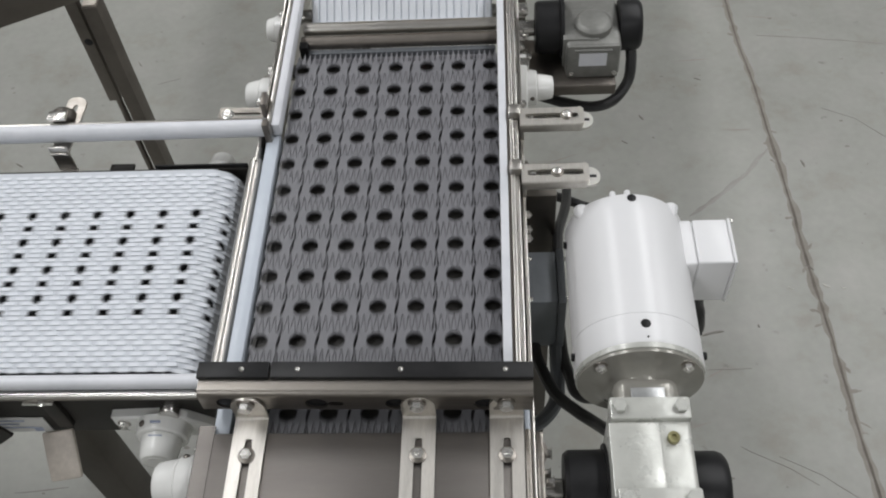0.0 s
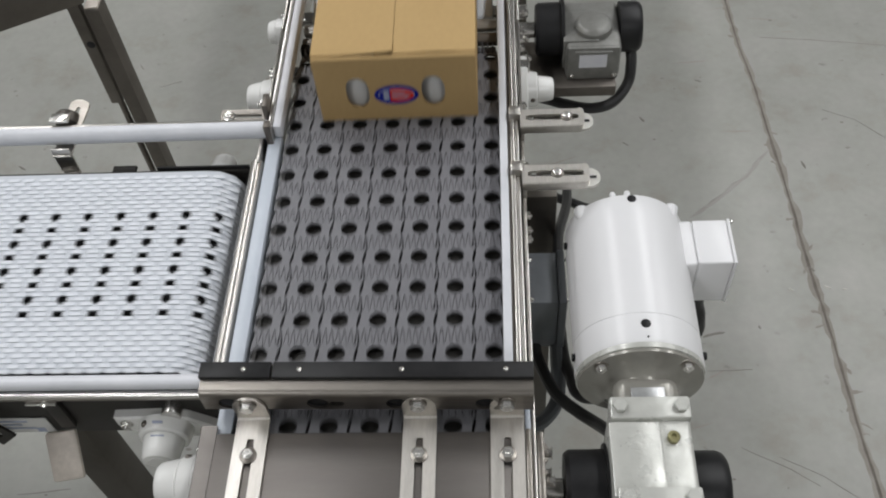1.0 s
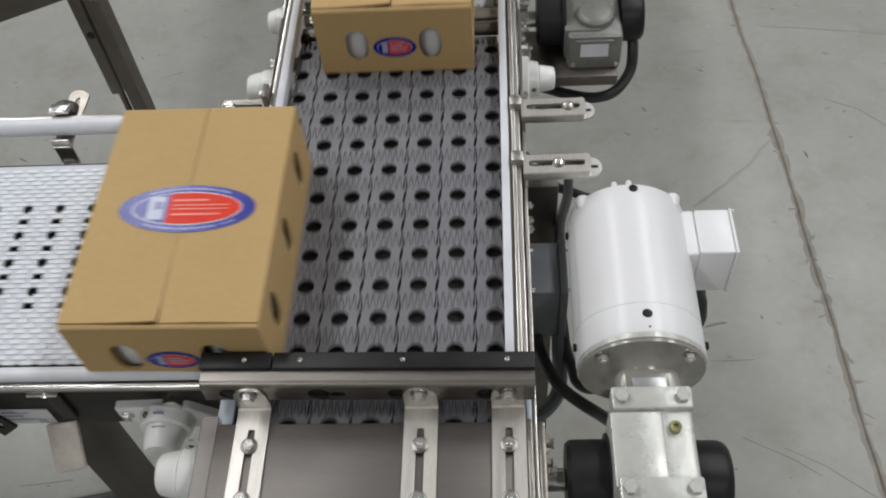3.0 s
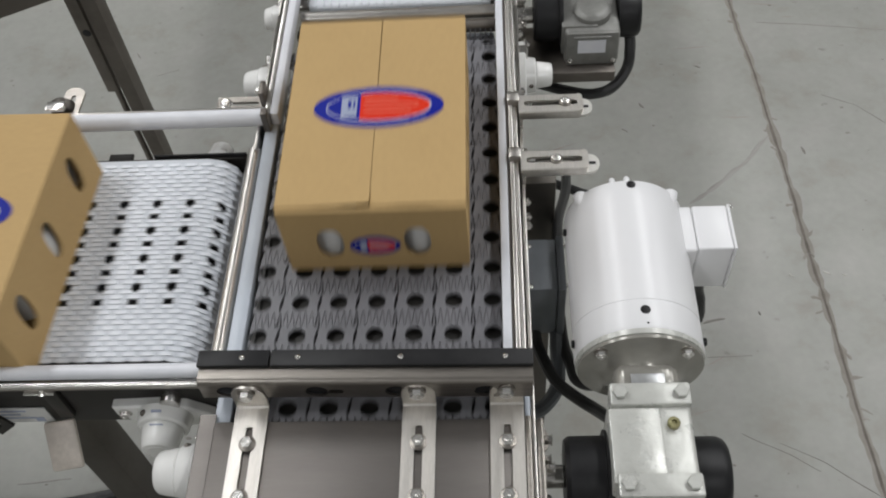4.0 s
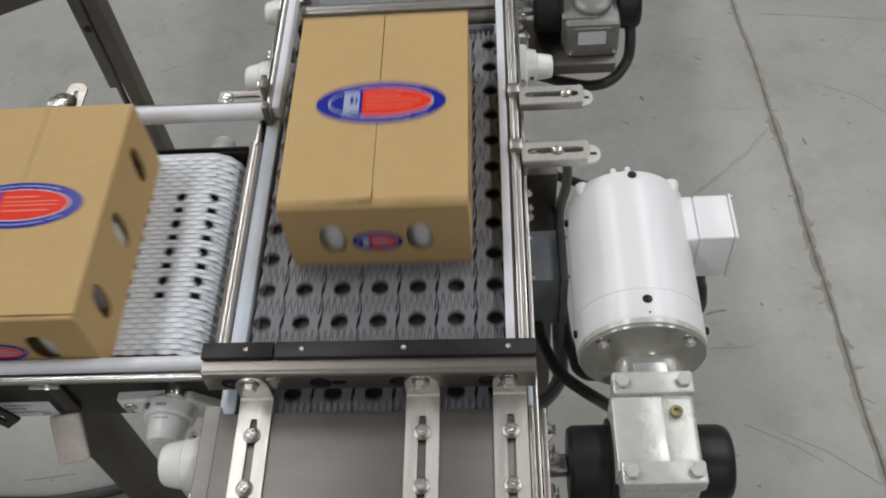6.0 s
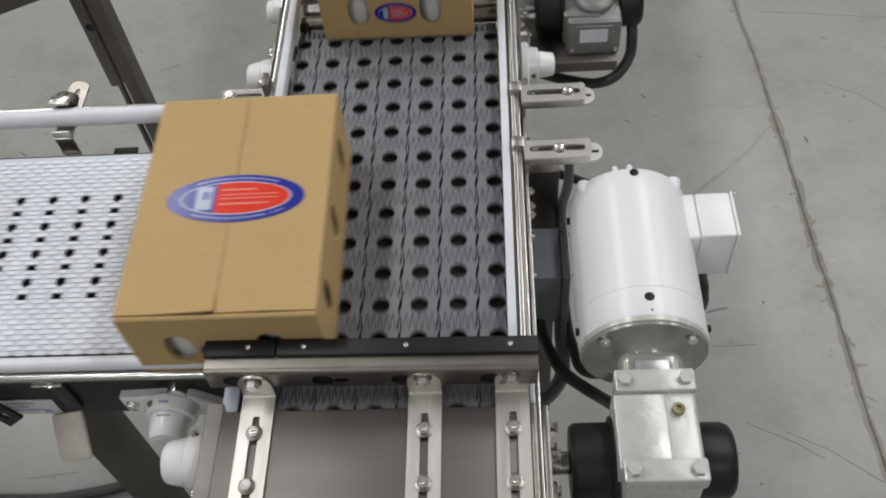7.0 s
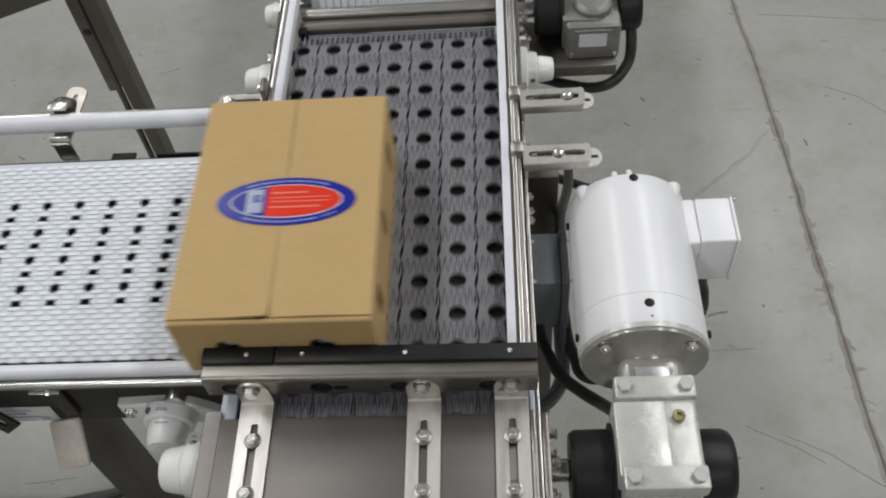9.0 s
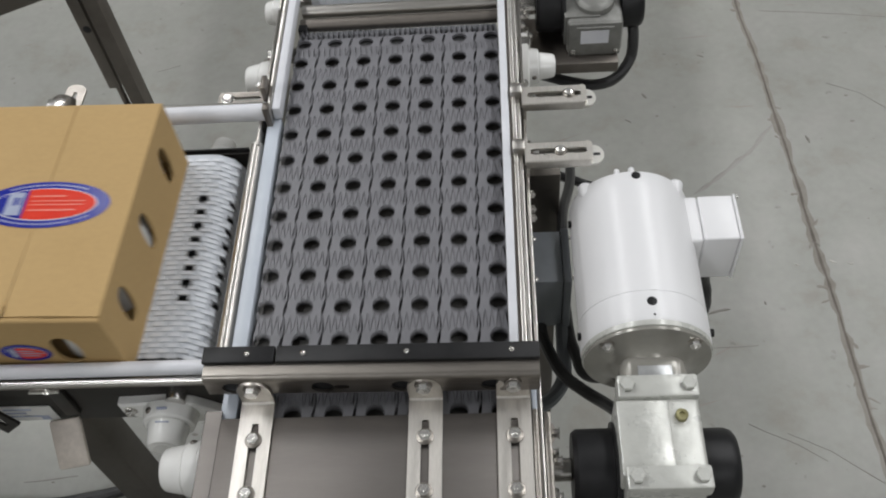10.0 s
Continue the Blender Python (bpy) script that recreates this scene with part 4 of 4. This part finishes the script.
# ---- slotted rail brackets ----
def rail_bracket(y, bolt_x, end_x):
    ob = thing("rail_bracket", 0.22, y, 0.91, "slotted stainless bracket with a sliding tongue on the guide rail", "bracket", "brackets of the guide rail")
    bm = bmesh.new()
    add_ring(bm, 0.181, 0.2615, y - 0.0145, y + 0.0145, 0.927, 0.931, 0.2245, y, 0.036, 0.0050, 7, 32)
    for sy in (-1, 1):
        add_turned(bm, (0.181, y + sy * 0.0140, 0.9282), (0.2625, y + sy * 0.0140, 0.9282), [(0, 0.0029), (1, 0.0029)], 14)
        add_box(bm, 0.181, 0.2625, y + sy * 0.0155 - 0.0014, y + sy * 0.0155 + 0.0014, 0.9165, 0.9285, bevel=0.001)
    tip = [(0.2613, y - 0.0165)] + [(0.2615 + 0.0065 * math.sin(a), y - 0.010 - 0.0065 * math.cos(a)) for a in [math.pi / 10 * i for i in range(6)]]
    tip += [(px, 2 * y - py) for px, py in tip[::-1]]
    high = [bm.verts.new((px, py, 0.9309)) for px, py in tip]
    deep = [bm.verts.new((px, py, 0.9165)) for px, py in tip]
    bm.faces.new(high)
    bm.faces.new(deep)
    for i in range(len(tip)):
        j = (i + 1) % len(tip)
        bm.faces.new((high[i], high[j], deep[j], deep[i]))
    add_box(bm, 0.181, 0.187, y - 0.0165, y + 0.0165, 0.895, 0.9275, bevel=0.001)
    part("arm", bm, STRAP, ob)
    bm = bmesh.new()
    add_ring(bm, 0.20, end_x - 0.013, y - 0.0155, y + 0.0155, 0.9175, 0.9215, 0.229, y, 0.024, 0.0055, 6, 24)
    n = 14
    top = [bm.verts.new((end_x - 0.0131 + 0.0131 * math.cos(a), y + 0.0155 * math.sin(a), 0.9215)) for a in [-math.pi / 2 + math.pi * i / n for i in range(n + 1)]]
    low = [bm.verts.new((v.co.x, v.co.y, 0.9175)) for v in top]
    bm.faces.new(top)
    bm.faces.new(low)
    for i in range(n):
        bm.faces.new((top[i], top[i + 1], low[i + 1], low[i]))
    tongue = part("tongue", bm, SATIN, ob, "bright rounded tongue")
    part("slot_hole", cube(end_x - 0.014, end_x - 0.005, y - 0.0022, y + 0.0022, 0.921, 0.922), DARK, tongue)
    hex_bolt("bolt", (bolt_x, y, 0.931), (0, 0, 1), 0.0062, ob, ZINC, ring=BAR, washer=1.35, height=0.5)
    clamp = bmesh.new()
    add_box(clamp, 0.1655, 0.182, y - 0.009 + 0.012, y + 0.009 + 0.012, 0.9, 0.935, bevel=0.002)
    part("clamp", clamp, STEEL, ob)
    hex_bolt("clamp_bolt", (0.187, y + 0.012, 0.921), (1, 0, 0), 0.0055, ob)
    return ob


rail_bracket(0.502, 0.2442, 0.281)
rail_bracket(0.400, 0.2267, 0.283)


# ---- grey switch box and cables ----
switch = thing("switch_box", 0.211, 0.292, 0.77, "grey plastic electrical box on the conveyor's side", "electrical box")
part("body", cube(0.187, 0.2265, 0.273, 0.356, 0.705, 0.818, bevel=0.003), GREY_BOX, switch)
part("lid", cube(0.2269, 0.2370, 0.270, 0.359, 0.701, 0.8205, bevel=0.002), GREY_BOX, switch)
for sy in (0.282, 0.347):
    hex_bolt("screw", (0.237, sy, 0.812), (1, 0, 0), 0.0028, switch)
    dome_screw("stud", (0.1905, sy - 0.004, 0.818), (0, 0, 1), 0.004, switch)


def cable(points, r, label, mat=RUBBER):
    return tagged(finish("cable", add_cable(bmesh.new(), points, r), mat), label, "cable", "power cables")


cable([(0.197, 0.285, 0.715), (0.199, 0.263, 0.70), (0.208, 0.234, 0.70), (0.224, 0.2, 0.70), (0.25, 0.175, 0.70), (0.272, 0.150, 0.715), (0.285, 0.12, 0.75), (0.3, 0.09, 0.785)], 0.0085,
      "thick black cable from the switch box to the gears")
cable([(0.228, 0.285, 0.71), (0.228, 0.255, 0.69), (0.229, 0.234, 0.67), (0.226, 0.212, 0.66), (0.212, 0.190, 0.655), (0.19, 0.178, 0.65), (0.13, 0.17, 0.64)], 0.0105,
      "thick grey conduit bending under the conveyor", GREY_BOX)
cable([(0.232, 0.3, 0.72), (0.237, 0.262, 0.695), (0.245, 0.233, 0.69), (0.252, 0.212, 0.685), (0.272, 0.205, 0.68), (0.31, 0.215, 0.68)], 0.0085,
      "thick black cable below the motor")
cable([(0.215, 0.33, 0.80), (0.229, 0.364, 0.8), (0.235, 0.419, 0.78), (0.25, 0.493, 0.74), (0.256, 0.537, 0.72), (0.255, 0.577, 0.7), (0.23, 0.63, 0.66)], 0.0075,
      "black cable looped behind the motor")
cable([(0.205, 0.64, 0.62), (0.225, 0.63, 0.62), (0.253, 0.615, 0.62), (0.285, 0.599, 0.62), (0.319, 0.592, 0.6), (0.36, 0.58, 0.5)], 0.008,
      "black cable crossing under the motor")
cable([(0.366, 0.78, 0.83), (0.367, 0.765, 0.82), (0.368, 0.747, 0.8), (0.364, 0.733, 0.77), (0.34, 0.707, 0.755), (0.307, 0.698, 0.75), (0.267, 0.707, 0.75), (0.2, 0.736, 0.75)], 0.009,
      "thick black cable hanging from the far gearbox")
cable([(0.43, 0.33, 0.80), (0.436, 0.352, 0.7), (0.444, 0.348, 0.66), (0.442, 0.345, 0.6), (0.38, 0.33, 0.5)], 0.008,
      "black cable below the junction box")
cable([(-1.5, 0.33, 0.012), (-0.92, 0.293, 0.012), (-0.73, 0.304, 0.012), (-0.6, 0.345, 0.012), (-0.4, 0.45, 0.012), (0.1, 0.5, 0.012)], 0.012,
      "black cable lying on the concrete floor")


# ---- side rail fittings ----
holder = thing("rail_holder", -0.47, 0.53, 0.86, "bent slotted stainless holder with a round knob on the far rail", "bracket")
bm = bmesh.new()
tilt = Matrix.Translation((-0.456, 0.557, 0.9215)) @ Matrix.Rotation(radians(12), 4, "X") @ Matrix.Rotation(radians(-10), 4, "Z")
add_ring(bm, -0.0145, 0.0145, -0.045, 0.004, -0.0015, 0.0015, 0, -0.014, 0.0036, 0.014, 5, 20, tilt)
cap = [bm.verts.new(tilt @ Vector((0.0145 * math.cos(a), 0.004 + 0.009 * math.sin(a), z))) for z in (0.0015, -0.0015) for a in [math.pi * i / 10 for i in range(11)]]
bm.faces.new(cap[:11])
bm.faces.new(cap[11:])
for i in range(10):
    bm.faces.new((cap[i], cap[i + 1], cap[12 + i], cap[11 + i]))
part("slotted_plate", bm, BAR, holder)
bm = bmesh.new()
add_box(bm, -0.486, -0.459, 0.487, 0.4905, 0.862, 0.908, bevel=0.001)
add_box(bm, -0.486, -0.459, 0.479, 0.4905, 0.858, 0.8625, bevel=0.001)
add_box(bm, -0.486, -0.459, 0.4835, 0.512, 0.894, 0.898, bevel=0.001)
part("stand", bm, STEEL, holder)
part("knob", turned((-0.4705, 0.529, 0.9135), (-0.4705, 0.549, 0.919), [(0, 0.012), (0.12, 0.0165), (0.3, 0.0178), (0.75, 0.0175), (0.92, 0.015), (1, 0.009)], 28), LEG, holder, "round steel knob")
part("collar", cube(-0.486, -0.459, 0.518, 0.534, 0.929, 0.9345, bevel=0.001), BRIGHT, holder)

arm = thing("rail_bracket", -0.205, 0.545, 0.92, "short slotted stainless bracket where the guide rails meet", "bracket", "brackets of the guide rail")
bm = bmesh.new()
add_ring(bm, -0.248, -0.182, 0.529, 0.557, 0.904, 0.908, -0.212, 0.543, 0.024, 0.004, 7, 20)
add_box(bm, -0.248, -0.182, 0.529, 0.532, 0.893, 0.904)
part("arm", bm, BAR, arm)
bm = cube(-0.181, -0.1725, 0.53, 0.556, 0.87, 0.94, bevel=0.002)
add_box(bm, -0.1745, -0.166, 0.494, 0.507, 0.862, 0.935, bevel=0.001)
part("clamp", bm, DULL, arm)
hex_bolt("bolt", (-0.181, 0.545, 0.928), (-1, 0, 0), 0.006, arm)
hex_bolt("bolt", (-0.235, 0.543, 0.908), (0, 0, 1), 0.006, arm)
bm = cube(-0.34, -0.205, 0.4785, 0.4815, 0.845, 0.874, bevel=0.001)
part("corner_plate", bm, DARK, side)
part("clip", cube(-0.41, -0.375, 0.4785, 0.494, 0.859, 0.864, bevel=0.001), SHADED_STEEL, side)

# outrigger bracket and clip on the near side of the side conveyor
hook = thing("side_bracket", -0.41, 0.1, 0.70, "worn bent steel bracket under the side conveyor", "bracket")
bm = cube(-0.433, -0.391, 0.054, 0.119, 0.760, 0.768, bevel=0.0035, turn=Matrix.Rotation(radians(40), 4, "X") @ Matrix.Rotation(radians(9), 4, "Z"))
part("plate", bm, WORN, hook)
part("tab", cube(-0.417, -0.38, 0.0955, 0.1028, 0.8815, 0.8845, bevel=0.0008), ZINC, hook, "thin bright steel tab")
part("tab_arm", cube(-0.408, -0.389, 0.1075, 0.1152, 0.80, 0.879, bevel=0.001), SHADED_STEEL, hook)
hex_bolt("bolt", (-0.393, 0.0985, 0.8845), (0, 0, 1), 0.004, hook, ZINC)
slot = thing("slotted_strap", -0.47, 0.09, 0.75, "dull slotted steel strap under the side conveyor", "bracket")
bm = bmesh.new()
lean = Matrix.Translation((-0.497, 0.1, 0.828)) @ Matrix.Rotation(radians(78), 4, "X") @ Matrix.Rotation(radians(38), 4, "Z")
add_ring(bm, -0.014, 0.014, -0.04, 0.04, -0.002, 0.002, 0, 0, 0.004, 0.03, 7, 20, lean)
part("strap", bm, SHADED_STEEL, slot)
sticker = thing("rating_label", -0.455, 0.114, 0.785, "white printed rating label on the steel side", "label")
part("sheet", cube(-0.495, -0.425, 0.113, 0.1142, 0.777, 0.815), CONTENT, sticker)
for k, (a, b) in enumerate(((-0.488, -0.452), (-0.488, -0.462), (-0.488, -0.446))):
    part("text_bar", cube(a, b, 0.1122, 0.113, 0.806 - k * 0.009, 0.809 - k * 0.009), LABEL_GREY, sticker)
part("mark", cube(-0.447, -0.436, 0.1122, 0.113, 0.78, 0.79), LABEL_GREY, sticker)


# ---- neighbouring machine's stand ----
stand = thing("machine_stand", -0.57, 0.98, 0, "dull steel stand of a neighbouring machine", "machine stand")
part("post", cube(-0.6045, -0.575, 0.951, 0.990, 0.0, 0.785, bevel=0.003), DULL, stand)
part("end_cap", cube(-0.6025, -0.577, 0.953, 0.988, 0.785, 0.790, bevel=0.0015), WORN, stand, "pale worn cap on the post")
part("post", cube(-0.637, -0.6125, 0.957, 0.975, 0.545, 1.0, bevel=0.002), DULL, stand)
part("bolt_hole", rod((-0.6225, 0.9555, 0.70), (-0.6225, 0.9574, 0.70), 0.008, 16), DARK, stand)
part("spindle", rod((-0.6205, 0.966, 0.25), (-0.6205, 0.966, 0.55), 0.0065), DULL, stand)
part("foot_plate", turned((-0.6205, 0.966, 0.0), (-0.6205, 0.966, 0.26), [(0, 0.035), (0.05, 0.035), (0.1, 0.01), (1, 0.008)], 20), DULL, stand)
bm = cube(-0.9, 0.0, -0.03, 0.03, -0.03, 0.03, bevel=0.003)
bmesh.ops.transform(bm, matrix=Matrix.Translation((-0.574, 0.915, 0.88)) @ Matrix.Rotation(radians(28.5), 4, "Z"), verts=bm.verts)
part("beam", bm, DULL, stand)


# ---- cartons ----
BW, BL, BH = 0.2218, 0.3270, 0.1170


def ellipse(bm, cx, cy, rx, ry, z, n=56, x0=-1e9, x1=1e9):
    """A thin printed oval; x0 and x1 cut it."""
    pts = []
    for i in range(n):
        a = math.tau * i / n
        pts.append((min(max(cx + rx * math.cos(a), x0), x1), cy + ry * math.sin(a)))
    top = [bm.verts.new((x, y, z)) for x, y in pts]
    low = [bm.verts.new((x, y, z - 0.0002)) for x, y in pts]
    bm.faces.new(top)
    for i in range(n):
        j = (i + 1) % n
        bm.faces.new((top[i], top[j], low[j], low[i]))
    return bm


def printed_oval(box, name, rx, ry, at, small=False):
    """Oval label: blue ground, pale rim line, red field, grey sign, bars for the lettering."""
    def put(n, bm, mat, parent, label=""):
        bmesh.ops.transform(bm, matrix=at, verts=bm.verts)
        return finish(n, bm, mat, parent, label, smooth=False)
    lab = put(name, ellipse(bmesh.new(), 0, 0, rx, ry, 0.0006), LABEL_BLUE, box, "blue and red oval printed label")
    put("rim_line", ellipse(bmesh.new(), 0, 0, rx * 0.808, ry * 0.695, 0.0010), LABEL_WHITE, lab)
    put("blue_field", ellipse(bmesh.new(), 0, 0, rx * 0.79, ry * 0.665, 0.0014, x1=-rx * 0.28), LABEL_BLUE, lab)
    put("red_field", ellipse(bmesh.new(), 0, 0, rx * 0.79, ry * 0.665, 0.0014, x0=-rx * 0.28), LABEL_RED, lab)
    bm = bmesh.new()
    add_box(bm, -rx * 0.57, -rx * 0.33, -ry * 0.47, ry * 0.5, 0.0014, 0.0018, bevel=0.0001)
    put("sign", bm, LABEL_GREY, lab)
    if small:
        bm = bmesh.new()
        for x0, x1, y in ((-0.2, 0.4, 0.3), (-0.2, 0.62, 0.02), (-0.2, 0.5, -0.28)):
            add_box(bm, rx * x0, rx * x1, ry * (y - 0.055), ry * (y + 0.055), 0.0014, 0.0017)
        tagged(put("text_bar", bm, LABEL_GREY, lab), kind="stuff")
    else:
        bm = bmesh.new()
        add_box(bm, -rx * 0.47, -rx * 0.42, -ry * 0.05, ry * 0.28, 0.0018, 0.0021)
        add_box(bm, -rx * 0.39, -rx * 0.36, -ry * 0.05, ry * 0.28, 0.0018, 0.0021)
        put("sign_mark", bm, LABEL_BLUE, lab)
        bm = bmesh.new()
        for x0, x1, y, h in ((-0.22, 0.3, 0.34, 0.03), (-0.22, 0.62, 0.13, 0.018), (-0.22, 0.62, -0.03, 0.018), (-0.22, 0.5, -0.26, 0.028)):
            add_box(bm, rx * x0, rx * x1, ry * (y - h), ry * (y + h), 0.0014, 0.0017)
        tagged(put("text_bar", bm, LABEL_PINK, lab), kind="stuff")
        bm = bmesh.new()
        for lo, hi, n in ((50, 130, 24), (230, 300, 24), (308, 322, 4)):
            for i in range(n):
                a = radians(lo + (hi - lo) * i / (n - 1))
                c, s = math.cos(a) * rx * 0.9, math.sin(a) * ry * 0.845
                add_box(bm, c - 0.0010, c + 0.0010, s - 0.0012, s + 0.0012, 0.0006, 0.0010)
        tagged(put("rim_text", bm, LABEL_PALE, lab), kind="stuff")
    return lab


def carton():
    box = thing("cardboard_box", 0, -2, 0, "closed brown cardboard carton with an oval printed label", "box", "cartons on the conveyor")
    t = 0.004

    def put(n, bm, mat, label=""):
        return finish(n, bm, mat, box, label)
    for name, y, turn_z in (("front_panel", 0.0, 0), ("back_panel", BL, 180)):
        bm = bmesh.new()
        at = Matrix.Translation((0, y, 0)) @ Matrix.Rotation(radians(turn_z), 4, "Z") @ Matrix.Rotation(radians(90), 4, "X") @ Matrix.Translation((0, 0, -t))
        add_ring(bm, -BW / 2, 0, 0, BH - 0.0065, 0, t, -0.0545, 0.0510, 0.0162, 0.0272, 2.5, 24, at)
        add_ring(bm, 0, BW / 2, 0, BH - 0.0065, 0, t, 0.0505, 0.0510, 0.0162, 0.0272, 2.5, 24, at)
        put(name, bm, CARD)
    for name, x, turn_z in (("side_panel", BW / 2, 90), ("side_panel", -BW / 2, -90)):
        bm = bmesh.new()
        at = Matrix.Translation((x, BL / 2, 0)) @ Matrix.Rotation(radians(turn_z), 4, "Z") @ Matrix.Rotation(radians(90), 4, "X") @ Matrix.Translation((0, 0, -t))
        third = (BL - 2 * t) / 3
        for k in range(3):
            x0 = -BL / 2 + t + k * third
            add_ring(bm, x0, x0 + third, 0, BH - 0.004, 0, t, x0 + third / 2, 0.059, 0.0132, 0.0305, 2.6, 24, at)
        bmesh.ops.remove_doubles(bm, verts=bm.verts, dist=0.00001)
        put(name, bm, CARD)
    put("bottom", cube(-BW / 2 + t, BW / 2 - t, t, BL - t, 0, t), CARD)
    # two top flaps that meet along a slit; the near edge curls a little
    for name, x0, x1 in (("top_flap", -BW / 2, -0.0007), ("top_flap", 0.0007, BW / 2)):
        bm = bmesh.new()
        rows = []
        for i in range(9):
            x = x0 + (x1 - x0) * i / 8
            lift = 0.0042 * (i / 8) ** 2 if x0 < -0.01 else 0.0013 * math.sin(i / 8 * math.pi) ** 2 - 0.0005
            # the slit narrows towards the near edge
            near = math.copysign(0.00025, x) if abs(x) < 0.001 else x
            rows.append([bm.verts.new(p) for p in ((near, 0.0050, BH - 0.0028 + lift), (near, 0.0056, BH - 0.0002 + lift), (near, 0.032, BH), (x, BL - 0.004, BH), (x, BL, BH - 0.0015), (x, BL, BH - 0.0042), (near, 0.012, BH - 0.0036 + lift))])
        for a, b in zip(rows, rows[1:]):
            for k in range(7):
                bm.faces.new((a[k], a[(k + 1) % 7], b[(k + 1) % 7], b[k]))
        bm.faces.new(rows[0])
        bm.faces.new(rows[-1])
        put(name, bm, CARD)
    put("front_fold", rod((-BW / 2 + 0.0006, 0.0038, BH - 0.0068), (BW / 2 - 0.0006, 0.0038, BH - 0.0068), 0.0041, 16, 0.02), CARD)
    bottle = None
    for cx in (-0.0722, 0.0722):
        for cy in (0.0425, 0.1055, 0.1685, 0.2315, 0.2945):
            if bottle is None:
                bm = turned((0, 0, 0.0045), (0, 0, BH - 0.01), [(0, 0.027), (0.05, 0.0310), (0.5, 0.0310), (0.6, 0.026), (0.68, 0.014), (1, 0.012)], 20)
                bottle = put("bottle", bm, CONTENT, "white plastic bottle seen through a hole")
                ob = bottle
            else:
                ob = new("bottle", bottle.data)
                ob.parent = box
            ob.location = (cx * (0.775 if cy < 0.05 or cy > 0.29 else 1), cy, 0)
    printed_oval(box, "top_label", 0.0815, 0.0352, Matrix.Translation((0.003, 0.1615, BH)))
    at = Matrix.Translation((-0.001, -0.0002, 0.0465)) @ Matrix.Rotation(radians(90), 4, "X")
    printed_oval(box, "front_label", 0.031, 0.0182, at, small=True)
    return box


def box_pose(x, y, yaw):
    s = min(1, max(0, (-0.12 - x) / 0.17))
    z = BELT_Z + (SIDE_Z - BELT_Z) * s * s * (3 - 2 * s) + 0.0006
    return pose(x, y - 0.003, z, 0, 0, yaw)


BOX_SPOTS = (
    ((0.5, 0.011, 0.710, 0.1), (1, 0.012, 0.541, 0.5), (1.5, 0.011, 0.354, 0.9), (2, 0.010, 0.180, 0.6), (2.2, 0.006, 0.1066, 0.1),
     (2.5, -0.043, 0.1066, 0.0), (2.7, -0.117, 0.1078, -0.2), (3.8, -0.452, 0.121, -1.2), (4, -0.519, 0.121, -1.2)),
    ((2.7, 0.005, 0.712, -0.1), (3.8, 0.004, 0.348, 0), (4, 0.003, 0.260, 0.3), (4.42, 0.003, 0.1066, 0.4), (4.5, 0.0, 0.1066, 0.4), (5, -0.143, 0.1078, 0.35),
     (5.5, -0.285, 0.122, 0.15), (5.7, -0.336, 0.1225, 0)),
    ((5, 0.006, 0.607, 0.2), (5.5, 0.005, 0.434, -0.45), (5.7, 0.004, 0.378, -0.3), (6.5, 0.0, 0.1078, -0.1), (6.8, -0.097, 0.1078, -0.05), (7, -0.161, 0.1078, 0.4),
     (7.5, -0.303, 0.119, 0.8), (8, -0.482, 0.1225, -0.8)),
    ((6.8, 0.007, 0.726, -1.1), (7, 0.005, 0.664, -0.8), (7.5, 0.008, 0.498, -0.75), (8, 0.006, 0.312, -0.15), (8.5, 0.0, 0.150, -1.6), (8.62, -0.006, 0.1112, -0.6), (9, -0.1, 0.1078, -0.1),
     (9.5, -0.255, 0.1225, 0.8), (10, -0.404, 0.127, -1.8)),
)
first_box = carton()
BOXES = [first_box] + [copy_thing(first_box, pose(0, 0, 0)) for _ in range(3)]


def motions():
    for ob, spots in zip(BOXES, BOX_SPOTS):
        t0, x, y, yaw = spots[0]
        rows = []
        if t0 > 0:
            n = max(1, round(t0 / 0.5))
            rows = [(t0 * i / n, box_pose(x, y + 0.35 * (t0 - t0 * i / n), yaw)) for i in range(n)]
        rows += [(t, box_pose(bx, by, a)) for t, bx, by, a in spots]
        t1, x, y, yaw = spots[-1]
        if t1 < 10:
            n = max(1, round((10 - t1) / 0.5))
            rows += [(t1 + (10 - t1) * i / n, box_pose(x - 0.322 * (10 - t1) * i / n, y, yaw)) for i in range(1, n + 1)]
        walk(ob, rows)
    for ob, rows in MOVING:
        walk(ob, rows)


motions()
